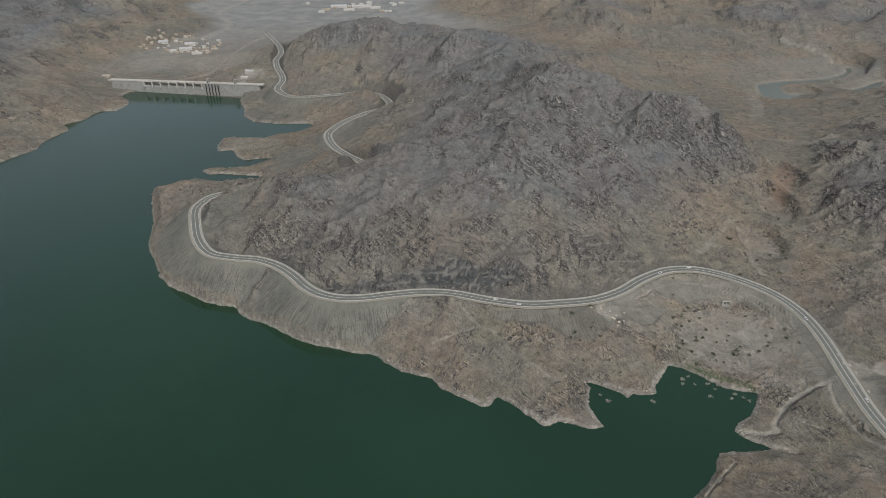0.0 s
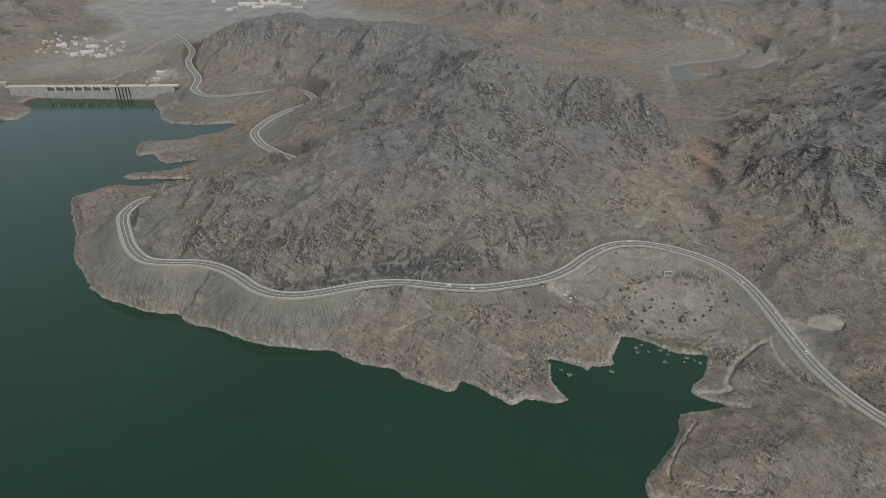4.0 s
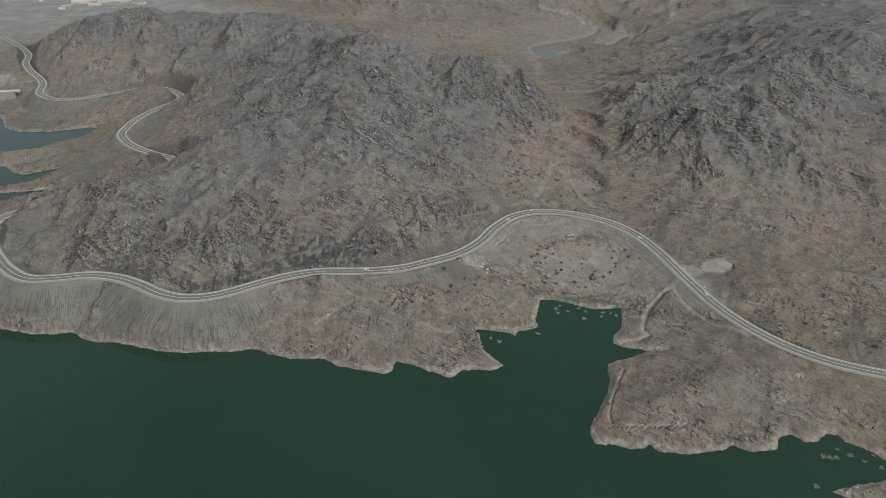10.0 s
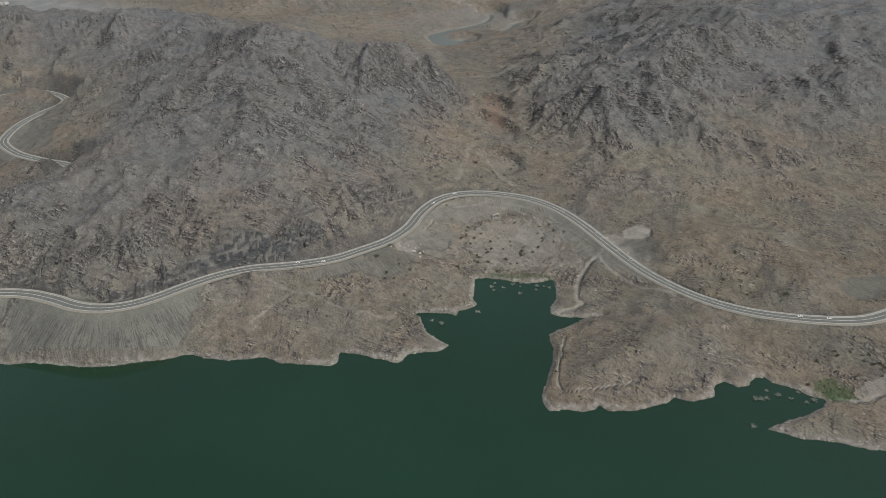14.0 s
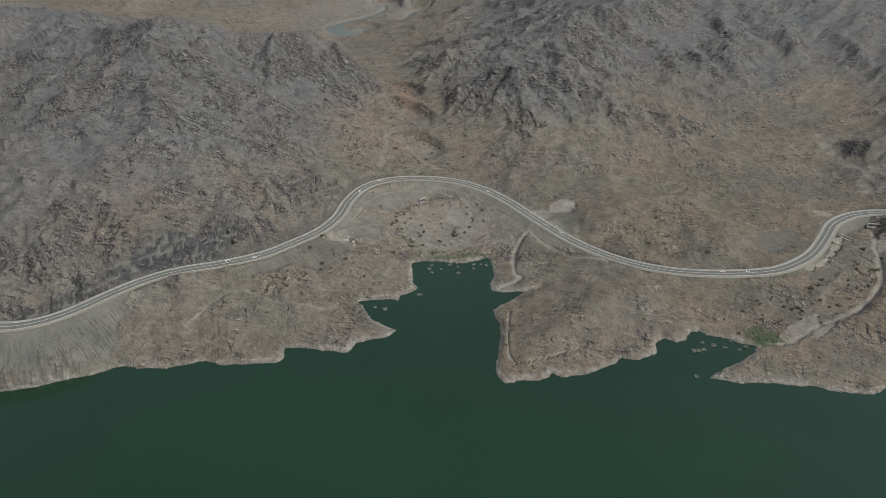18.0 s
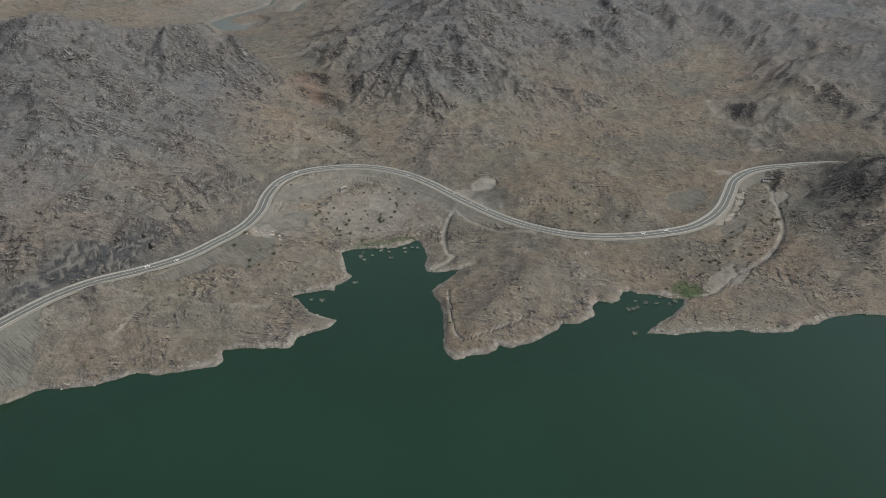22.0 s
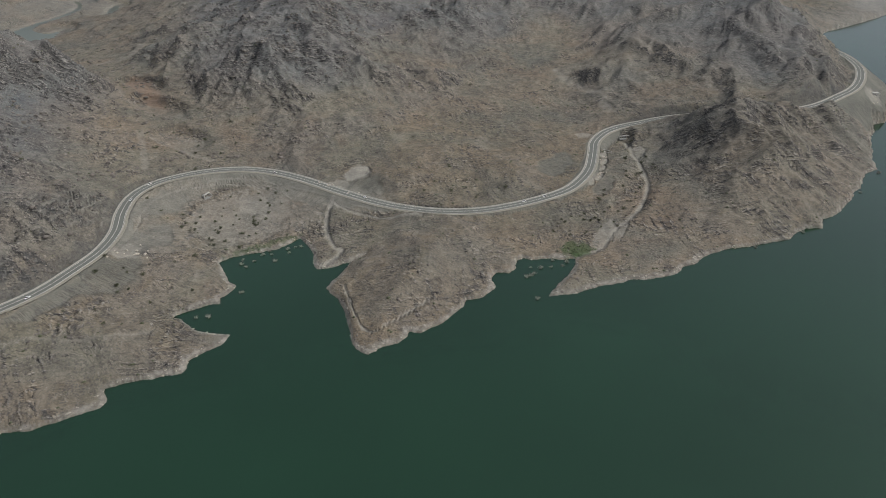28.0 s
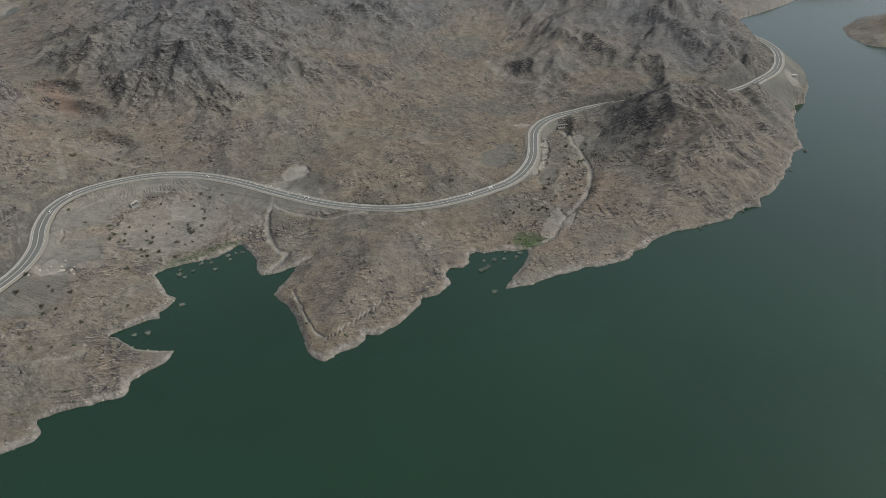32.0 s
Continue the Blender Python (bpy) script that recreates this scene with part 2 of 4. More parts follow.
ROCK = simple("loose_rock", (0.15, 0.132, 0.115), 0.95, 0, 0.4, 0.08)
DUSTY_ROCK = simple("dusty_rock", (0.235, 0.212, 0.178), 0.95, 0, 0.3, 0.3)
PALE_ROCK = simple("pale_boulder", (0.40, 0.36, 0.30), 0.95, 0, 0.3, 0.3)
CAR_WHITE = simple("car_paint_white", (0.75, 0.75, 0.74), 0.3, 0, 0.03)
CAR_GLASS = simple("car_glass", (0.02, 0.022, 0.025), 0.1)
RUBBER = simple("tyre_rubber", (0.02, 0.02, 0.02), 0.9)


# ---- building helpers ----
def mesh_of(name, verts, faces, mat):
    me = bpy.data.meshes.new(name)
    me.from_pydata([tuple(v) for v in verts], [], faces)
    me.materials.append(mat)
    me.update()
    return me


def part(name, bm, mat, parent, label=""):
    """Links a bmesh as one mesh object under a thing or a part."""
    me = bpy.data.meshes.new(name)
    bm.to_mesh(me)
    bm.free()
    me.materials.append(mat)
    ob = new(name, me)
    ob.parent = parent
    if label:
        ob["label"] = label
    return ob


def block(x0, x1, y0, y1, z0, z1, bevel=0.0, bm=None):
    bm = bm or bmesh.new()
    vs = bmesh.ops.create_cube(bm, size=1)["verts"]
    for v in vs:
        v.co = ((x0 + x1) / 2 + v.co.x * (x1 - x0), (y0 + y1) / 2 + v.co.y * (y1 - y0), (z0 + z1) / 2 + v.co.z * (z1 - z0))
    if bevel:
        es = list({e for v in vs for e in v.link_edges})
        bmesh.ops.bevel(bm, geom=es, offset=bevel, segments=1, affect="EDGES")
    return bm


def thing(name, m, label, category, group=""):
    ob = new(name)
    ob.matrix_world = m
    return tagged(ob, label, category, group)


# ---- landform: shores, road, ridges (metres, water level at 0) ----
SHORE_WEST_BANK = [(-6000, 500), (-1500, 700), (-950, 950), (-788, 1148), (-774, 1179), (-756, 1214), (-765, 1251), (-758, 1293), (-751, 1319), (-753, 1333),
                   (-778, 1355), (-748, 1391), (-748, 1418), (-742, 1446), (-707, 1450), (-699, 1491), (-711, 1530), (-739, 1557), (-743, 1589), (-715, 1613)]
SHORE_DAM_BAY = [(-465, 1578), (-456, 1519), (-437, 1477), (-420, 1412), (-390, 1374), (-328, 1359), (-277, 1363), (-260, 1352), (-285, 1310), (-327, 1297),
                 (-344, 1274), (-376, 1271), (-405, 1277), (-426, 1274), (-425, 1233), (-417, 1203), (-390, 1209), (-372, 1174), (-356, 1157), (-329, 1165),
                 (-305, 1168), (-316, 1151), (-340, 1127), (-373, 1120), (-403, 1122), (-416, 1109), (-399, 1091), (-376, 1094), (-350, 1089), (-321, 1086),
                 (-305, 1081), (-317, 1052), (-357, 1043), (-420, 1038)]
SHORE_HEADLAND = [(-472, 1034), (-454, 975), (-425, 906), (-409, 841), (-393, 811), (-371, 774), (-358, 749), (-341, 730), (-314, 712), (-288, 695),
                  (-268, 686), (-247, 683), (-237, 668), (-225, 659), (-202, 648), (-184, 634), (-165, 620), (-144, 608), (-119, 601), (-97, 594),
                  (-78, 590), (-69, 588), (-62, 576), (-47, 565), (-27, 554), (-11, 550), (-1, 534), (13, 523), (23, 518), (37, 507), (46, 509), (51, 520)]
SHORE_COVE = [(54, 522), (64, 513), (73, 505), (77, 497), (85, 492), (93, 482), (100, 482), (107, 488), (115, 485), (127, 480), (137, 477), (148, 480),
              (143, 496), (139, 509), (142, 523), (146, 535), (143, 542), (148, 543), (166, 534), (175, 528), (179, 517), (187, 526), (200, 524), (209, 526),
              (214, 539), (223, 554), (234, 572), (246, 567), (258, 557), (267, 548), (280, 534), (296, 530), (310, 526), (302, 512), (290, 494), (274, 483),
              (267, 474), (272, 466), (286, 457), (310, 445)]
SHORE_POINT = [(294, 450), (283, 449), (263, 448), (244, 447), (237, 436), (235, 426), (225, 415), (214, 403), (200, 392), (189, 383), (181, 373), (178, 360),
               (191, 354), (201, 345), (213, 342), (220, 344), (222, 335), (236, 327), (258, 320), (273, 317), (285, 321), (291, 310), (306, 304), (318, 305),
               (329, 313), (341, 314), (343, 301), (355, 298), (368, 303), (377, 299), (377, 290), (387, 277), (389, 264), (398, 251), (385, 246), (374, 247)]
SHORE_EAST = [(354, 251), (336, 253), (322, 254), (330, 243), (343, 228), (360, 216), (371, 203), (386, 191), (391, 179), (401, 165), (415, 154), (430, 150),
              (443, 140), (459, 135), (472, 126), (488, 112), (499, 96), (517, 79), (533, 60), (553, 54), (566, 45), (574, 30), (597, 31), (609, 20),
              (636, 10), (663, 2), (687, -2), (702, -9), (751, -14), (772, -29), (805, -23), (839, -25), (897, -23), (913, -30), (945, -26), (962, -43)]
SHORE_FAR_EAST = [(1016, -51), (1058, -58), (1095, -56), (1135, -53), (1178, -44), (1220, -32), (1267, -15), (1340, 30), (1430, 70), (1527, 43), (1588, 7),
                  (1720, -60), (1828, -106), (2300, -330), (6000, -2200), (6000, 7000), (-6000, 7000)]
SOUTH_BANK = [(-6000, -900), (-1500, -1050), (-400, -1150), (500, -1080), (1150, -800), (1420, -420), (1380, -300), (1362, -217), (1371, -184), (1431, -160),
              (1505, -159), (1621, -206), (1690, -272), (2500, -750), (6000, -2600), (6000, -7000), (-6000, -7000)]

ROAD_FAR_WEST = [(-560, 2250, 6), (-480, 2050, 12), (-440, 1900, 22), (-432, 1803, 26), (-410, 1714, 28), (-385, 1645, 28), (-372, 1590, 28), (-370, 1526, 28), (-345, 1478, 28),
                 (-309, 1458, 28), (-238, 1474, 28), (-178, 1492, 28), (-139, 1474, 28), (-111, 1411, 29), (-120, 1370, 30), (-151, 1339, 30), (-185, 1292, 30),
                 (-205, 1242, 30), (-210, 1204, 30), (-193, 1150, 30), (-162, 1103, 30), (-135, 1071, 30), (-124, 1039, 30), (-140, 1000, 32), (-200, 965, 35), (-285, 938, 38)]
ROAD_WEST = [(-330, 915, 40), (-342, 892, 40), (-345, 869, 39), (-332, 826, 39), (-313, 779, 39), (-289, 746, 38), (-260, 735, 38), (-226, 729, 38), (-198, 715, 37), (-176, 693, 37),
             (-155, 666, 37), (-134, 650, 37), (-110, 645, 36), (-85, 648, 35), (-55, 656, 34), (-22, 662, 33), (11, 659, 33), (53, 648, 31), (94, 641, 30), (130, 645, 29),
             (169, 653, 28), (204, 672, 27), (238, 702, 26), (275, 724, 25), (313, 726, 24)]
ROAD_EAST = [(352, 706, 23), (384, 675, 21), (400, 637, 19), (402, 590, 18), (398, 530, 15), (395, 480, 14), (400, 440, 13), (412, 404, 12), (430, 372, 12), (453, 347, 12),
             (484, 322, 12), (520, 301, 12), (555, 293, 13), (590, 293, 14), (635, 302, 14), (672, 310, 15), (708, 306, 16), (736, 292, 17), (762, 269, 18), (778, 252, 20)]
ROAD_FAR_EAST = [(795, 222, 24), (808, 180, 29), (812, 140, 34), (828, 93, 40), (873, 54, 40), (932, 25, 40), (984, 5, 40), (1052, -4, 40), (1119, 1, 40), (1190, 30, 40), (1250, 90, 40)]

# crests and flanks of the big mountain
RIDGE_MAIN = [(95, 909, 148), (171, 986, 140), (209, 1127, 183), (130, 1030, 150), (95, 800, 85), (70, 690, 72), (178, 740, 78), (163, 755, 62), (225, 913, 105), (250, 930, 92),
              (350, 880, 70), (308, 935, 104), (290, 1085, 164), (366, 1050, 146), (410, 1010, 126), (462, 1020, 92), (310, 830, 52), (535, 1150, 30), (330, 1180, 120), (53, 1621, 158), (-220, 1863, 116), (-270, 1800, 112), (35, 1640, 130), (115, 1350, 125), (-22, 1200, 72),
              (-70, 870, 92), (-128, 845, 80), (-280, 800, 58), (-110, 1560, 60), (-250, 1600, 60), (0, 740, 62), (-120, 720, 58), (250, 800, 55), (-60, 1100, 60), (200, 1500, 90),
              (-290, 880, 68), (-255, 900, 72), (-30, 705, 68), (50, 690, 60), (120, 690, 54), (-205, 765, 66), (-160, 725, 62), (-90, 700, 60), (200, 720, 46)]
# hills east of the scree valley, valley floors and the point
RIDGE_EAST = [(560, 890, 70), (600, 970, 84), (640, 1050, 74), (690, 1067, 66), (690, 1280, 20), (520, 810, 66), (555, 725, 62), (600, 750, 98), (590, 800, 114), (655, 760, 116), (650, 850, 112), (710, 805, 124),
              (612, 672, 64), (690, 606, 66), (640, 635, 42), (742, 590, 62), (700, 555, 26), (800, 715, 74), (795, 640, 50), (855, 590, 68), (750, 690, 56), (860, 725, 84), (790, 845, 146), (877, 867, 162), (1009, 889, 162),
              (970, 662, 92), (925, 560, 50), (855, 812, 128), (760, 950, 110), (1029, 1168, 124), (1250, 950, 160), (1120, 660, 112), (1250, 640, 130), (1400, 720, 150), (1000, 1020, 140), (1130, 790, 120), (1300, 450, 110),
              (720, 548, 22), (782, 480, 12), (652, 395, 16), (690, 520, 14), (800, 545, 24), (860, 480, 20), (940, 468, 30), (885, 385, 40), (985, 367, 70), (860, 350, 55), (1080, 312, 88), (1040, 440, 64), (1100, 520, 76), (915, 240, 56)]
RIDGE_SHORE = [(690, 138, 78), (698, 185, 60), (745, 165, 72), (765, 115, 66), (815, 150, 42), (905, 160, 72), (950, 158, 82), (1080, 150, 112), (1160, 150, 126), (1000, 210, 84), (870, 200, 54), (790, 215, 32), (640, 175, 34), (560, 203, 8), (600, 60, 30), (859, 30, 50), (720, 100, 74), (900, 110, 66), (1006, 158, 97), (990, 60, 72), (1035, 236, 84), (1120, 90, 92), (1250, 200, 130),
               (560, 140, 22), (520, 110, 12), (640, 100, 52), (725, 45, 34), (1400, 300, 90), (1240, 290, 80), (240, 380, 17), (300, 370, 22), (330, 400, 16), (290, 340, 10), (370, 340, 14), (225, 400, 9), (340, 440, 9),
               (20, 580, 17), (60, 560, 20), (110, 555, 16), (100, 520, 9), (40, 620, 27), (160, 590, 18), (190, 610, 19), (130, 600, 14)]
FLOORS = [(330, 674, 4), (340, 620, 4), (290, 610, 4), (300, 570, 2.5), (270, 650, 6), (452, 543, 16), (470, 480, 22), (500, 400, 20), (560, 360, 18), (712, 285, 5), (660, 258, 5), (600, 235, 4),
          (520, 218, 3), (430, 240, 1.6), (380, 480, 9), (385, 765, 20), (425, 815, 21), (462, 872, 23), (498, 940, 25), (540, 1030, 26), (470, 760, 30), (440, 650, 26), (520, 600, 34), (770, 1660, 3), (900, 1700, 3), (1050, 1780, 3),
          (560, 1400, 8), (620, 1600, 4), (1300, 1500, 70), (-380, 1240, 7), (-340, 1200, 7), (-445, 1000, 22), (-400, 990, 36), (-430, 955, 24), (-415, 915, 13), (-395, 870, 14)]
FAR_LAND = [(-600, 1760, 4), (-800, 1900, 4), (-500, 2100, 4), (-300, 2600, 4), (-900, 2700, 4), (300, 2300, 26), (900, 2500, 34), (100, 3000, 14), (1600, 2200, 60), (1500, 3200, 40), (600, 2150, 70), (1250, 2250, 86), (1000, 3000, 90), (450, 2400, 80), (820, 2200, 40), (1100, 2600, 90), (250, 2750, 60), (1400, 2650, 100), (700, 2900, 80), (300, 2050, 22),
            (-1050, 1500, 120), (-950, 1250, 80), (-1250, 1900, 150), (-1050, 2200, 90), (-1400, 2800, 120), (-850, 1450, 50), (-900, 1700, 20), (-370, 1660, 32), (-280, 1740, 62), (2200, 1200, 80), (2500, 300, 90),
            (500, 1900, 34), (380, 1750, 50), (200, 1900, 50), (1150, 1270, 120), (1270, 1390, 120), (700, 2060, 60), (900, 2180, 90), (1120, 2060, 80), (1350, 1950, 110), (480, 2160, 80), (-100, 2200, 10), (1900, 600, 70), (1700, 100, 40), (0, 4500, 30), (3500, 3500, 60), (-3500, 3500, 60), (1550, -260, 25), (1800, -420, 60)]
TRACKS = {  # width, way
    "cove": (3.2, [(387, 534), (352, 521), (324, 500), (305, 477), (305, 468), (288, 467), (270, 471)]),
    "spur": (2.5, [(-10, 592), (22, 602), (46, 603), (69, 575), (91, 550), (116, 534)]),
    "spur_top": (2.5, [(19, 637), (41, 604)]),
    "wadi": (3.5, [(399, 248), (421, 232), (466, 227), (495, 220), (539, 215), (584, 220), (614, 232), (651, 253), (700, 275)]),
    "hill_wash": (9, [(900, 440), (868, 412), (838, 372), (806, 338), (782, 318)]),
    "cove_rim": (1.6, [(228, 668), (258, 690), (300, 700), (345, 686), (368, 655), (378, 610)]),
    "verge": (3, [(382, 535), (373, 500), (373, 460), (386, 420)]),
    "point_rim": (1.5, [(250, 430), (215, 395), (200, 370), (225, 358), (262, 345)]),
    "fan_wash": (5, [(396, 842), (365, 805), (337, 771), (322, 757)]),
    "fan_wash_b": (5, [(399, 824), (395, 781), (387, 742), (390, 714)]),
    "valley_road": (14, [(-780, 2060), (-746, 2112), (-714, 2171), (-700, 2296), (-720, 2390), (-815, 2603), (-795, 2790), (-760, 3000)]),
    "dam_road": (6, [(-540, 2222), (-576, 2082), (-585, 1763), (-644, 1689)]),
    "dam_yard": (8, [(-470, 1630), (-500, 1690), (-455, 1720), (-430, 1650), (-400, 1640)]),
    "river_flat": (13, [(978, 1559), (1056, 1606), (1120, 1616)]),
    "stream": (9, [(1313, 1813), (1264, 1740), (1205, 1652), (1161, 1646), (1121, 1672)]),
    "stream_b": (7, [(936, 1949), (979, 1912), (1036, 1840)]),
    "wadi_wash": (16, [(735, 1580), (701, 1530), (683, 1465), (661, 1402), (642, 1358)]),
    "saddle_wash": (11, [(587, 1164), (612, 1145), (636, 1122), (686, 1137)]),
}
PADS = [  # x, y, radius x, radius y, paleness
    (447, 541, 20, 15, 1.0), (342, 615, 21, 26, 0.75), (184, 636, 15, 15, 0.7), (-470, 1690, 22, 45, 0.8), (-760, 1840, 70, 90, 0.5), (-600, 1850, 120, 90, 0.45), (990, -22, 22, 14, 0.8), (413, 545, 15, 14, 0.6), (690, 330, 10, 12, 0.6), (450, 236, 36, 9, 0.6), (470, 222, 24, 6, 0.5), (660, 250, 22, 10, 0.6), (315, 608, 62, 62, 0.55), (345, 560, 40, 36, 0.3), (395, 505, 26, 40, 0.35), (225, 640, 40, 36, 0.3), (300, 692, 80, 24, 0.4), (232, 662, 24, 40, 0.35), (385, 620, 20, 60, 0.4), (638, 289, 11, 5, 0.9), (620, 283, 10, 5, 0.9), (602, 280, 10, 4, 0.85), (576, 277, 12, 5, 0.9), (558, 281, 8, 4, 0.8), (410, 790, 24, 45, 0.3), (465, 880, 18, 60, 0.25), (-360, 1235, 50, 40, 0.3)]
PONDS = {
    "a": [(760, 1648), (806, 1671), (871, 1687), (921, 1696), (969, 1715), (1008, 1739), (1041, 1775), (1055, 1814), (1072, 1815), (1053, 1770), (1012, 1720), (953, 1690),
          (889, 1672), (847, 1660), (809, 1634), (797, 1597), (799, 1569), (826, 1564), (779, 1526), (736, 1551), (743, 1594)],
    "b": [(962, 1602), (1006, 1628), (1048, 1664), (1090, 1678), (1042, 1627), (986, 1577), (953, 1542)],
}
FLATS = [(315, 625, 75, 75), (560, 228, 90, 22), (440, 250, 35, 20), (450, 540, 40, 25), (690, 285, 40, 22), (345, 490, 45, 45), (415, 795, 30, 50), (470, 885, 26, 60), (520, 980, 26, 60), (180, 635, 25, 20), (-380, 1230, 60, 60)]
WARM = [(-360, 1225, 60, 50), (-380, 1100, 60, 26), (520, 420, 190, 170), (60, 565, 110, 55), (250, 375, 90, 75), (640, 90, 150, 70), (-330, 1230, 90, 130), (120, 620, 60, 40)]
QUARRIED = [(195, 720, 46, 36, 0.4), (15, 674, 84, 19, 1.0), (-95, 668, 46, 13, 0.8), (-190, 735, 34, 14, 0.6)]  # benched cut faces above the road, the last number their darkness
GRADED = [(95, 622, 45, 12), (150, 618, 34, 24), (215, 645, 38, 24), (275, 690, 55, 18), (385, 560, 18, 60), (420, 520, 30, 30), (553, 266, 30, 12), (-300, 835, 36, 62), (588, 336, 38, 20), (-360, 1430, 75, 50), (-260, 1130, 45, 60), (-170, 1230, 40, 70), (-440, 1560, 40, 60)]  # bulldozed ground


def smooth_line(pts, step):
    """A Catmull-Rom curve through the points, sampled about every step metres."""
    p = np.array(pts, float)
    p = np.vstack([2 * p[0] - p[1], p, 2 * p[-1] - p[-2]])
    rows = []
    for a, b, c, d in zip(p, p[1:], p[2:], p[3:]):
        k = max(1, int(np.hypot(*(c - b)[:2]) / step))
        u = (np.arange(k) / k)[:, None]
        rows.append(0.5 * (2 * b + (c - a) * u + (2 * a - 5 * b + 4 * c - d) * u**2 + (3 * b - a - 3 * c + d) * u**3))
    return np.vstack(rows + [p[-2:-1]])


def lattice(ix, iy, seed):
    """A repeatable random number, 0 to 255, for each lattice point."""
    h = (ix * 374761393 + iy * 668265263 + seed * 974634777) & 0xFFFFFFFF
    h = ((h ^ (h >> 13)) * 1274126177) & 0xFFFFFFFF
    return (h ^ (h >> 16)) >> 8 & 255


COS, SIN = np.cos(np.arange(256) * np.pi / 128), np.sin(np.arange(256) * np.pi / 128)


def relief(x, y, wave, seed):
    """Gradient noise in about -1 to 1 with that wavelength."""
    x, y = x / wave, y / wave
    ix, iy = np.floor(x).astype(np.int64), np.floor(y).astype(np.int64)
    fx, fy = x - ix, y - iy
    u, v = fx**3 * (fx * (fx * 6 - 15) + 10), fy**3 * (fy * (fy * 6 - 15) + 10)

    def corner(dx, dy):
        a = lattice(ix + dx, iy + dy, seed)
        return COS[a] * (fx - dx) + SIN[a] * (fy - dy)

    top = corner(0, 0) * (1 - u) + corner(1, 0) * u
    low = corner(0, 1) * (1 - u) + corner(1, 1) * u
    return (top * (1 - v) + low * v) * 1.5


def step(v, lo, hi):
    t = np.clip((v - lo) / (hi - lo), 0, 1)
    return t * t * (3 - 2 * t)


def near_line(x, y, line, reach):
    """Distance to a line, up to reach, the place along it and (with three columns) its height there."""
    best, along, high = np.full(x.shape, float(reach)), np.zeros(x.shape), np.zeros(x.shape)
    s = 0.0
    for a, b in zip(line, line[1:]):
        d = b - a
        length = math.hypot(d[0], d[1])
        lo, hi = np.minimum(a, b)[:2] - reach, np.maximum(a, b)[:2] + reach
        k = np.nonzero((x > lo[0]) & (x < hi[0]) & (y > lo[1]) & (y < hi[1]))[0]
        if len(k) and length > 0:
            u = np.clip(((x[k] - a[0]) * d[0] + (y[k] - a[1]) * d[1]) / length**2, 0, 1)
            r = np.hypot(x[k] - a[0] - u * d[0], y[k] - a[1] - u * d[1])
            m = r < best[k]
            kk = k[m]
            best[kk], along[kk] = r[m], s + u[m] * length
            if len(a) > 2:
                high[kk] = a[2] + u[m] * d[2]
        s += length
    return best, along, high


def inside(x, y, poly):
    hit = np.zeros(x.shape, bool)
    for (x0, y0), (x1, y1) in zip(poly, poly[1:] + poly[:1]):
        if y0 != y1:
            hit ^= ((y0 > y) != (y1 > y)) & (x < (x1 - x0) * (y - y0) / (y1 - y0) + x0)
    return hit


LAND = SHORE_WEST_BANK + SHORE_DAM_BAY + SHORE_HEADLAND + SHORE_COVE + SHORE_POINT + SHORE_EAST + SHORE_FAR_EAST
ROAD = smooth_line(ROAD_FAR_WEST + ROAD_WEST + ROAD_EAST + ROAD_FAR_EAST, 5)
HILLS = np.array(RIDGE_MAIN + RIDGE_EAST + RIDGE_SHORE + FLOORS + FAR_LAND, float)
SHORE_TIES = np.array([p for k, p in enumerate(LAND) if k % 3 == 0 and abs(p[0]) < 3000 and p[1] < 3000], float)
TIES = np.vstack([HILLS, np.c_[SHORE_TIES, np.full(len(SHORE_TIES), 1.5)]])


def base_solver(c=30.0):
    """Weights of a multiquadric sheet through ridges, floors and shores, eased a little."""
    d = np.hypot(TIES[:, None, 0] - TIES[None, :, 0], TIES[:, None, 1] - TIES[None, :, 1])
    k = -np.sqrt(d * d + c * c) / 100
    n = len(TIES)
    a = np.block([[k + 0.10 * np.eye(n), np.ones((n, 1))], [np.ones((1, n)), np.zeros((1, 1))]])
    return np.linalg.solve(a, np.r_[TIES[:, 2], 0])


BASE_W = base_solver()


def base_sheet(xs, ys, c=30.0):
    """The sheet's height on a grid of those lines."""
    x, y = np.meshgrid(xs, ys)
    h = np.full(x.shape, BASE_W[-1])
    for (px, py, _), w in zip(TIES, BASE_W):
        h -= w * np.sqrt((x - px) ** 2 + (y - py) ** 2 + c * c) / 100
    return h


def between(table, x, y, x0, y0, gap):
    """A grid's value at places, between its points."""
    u, v = np.clip((x - x0) / gap, 0, table.shape[1] - 1.001), np.clip((y - y0) / gap, 0, table.shape[0] - 1.001)
    i, j = u.astype(np.int64), v.astype(np.int64)
    u, v = u - i, v - j
    return (table[j, i] * (1 - u) + table[j, i + 1] * u) * (1 - v) + (table[j + 1, i] * (1 - u) + table[j + 1, i + 1] * u) * v


SHEET_NEAR = base_sheet(np.arange(-800, 1700, 10.0), np.arange(-200, 2300, 10.0))
SHEET_FAR = base_sheet(np.arange(-5000, 5400, 40.0), np.arange(-2700, 5600, 40.0))


def base_height(x, y):
    near = (x > -800) & (x < 1690) & (y > -200) & (y < 2290)
    return np.where(near, between(SHEET_NEAR, x, y, -800, -200, 10.0), between(SHEET_FAR, x, y, -5000, -2700, 40.0))


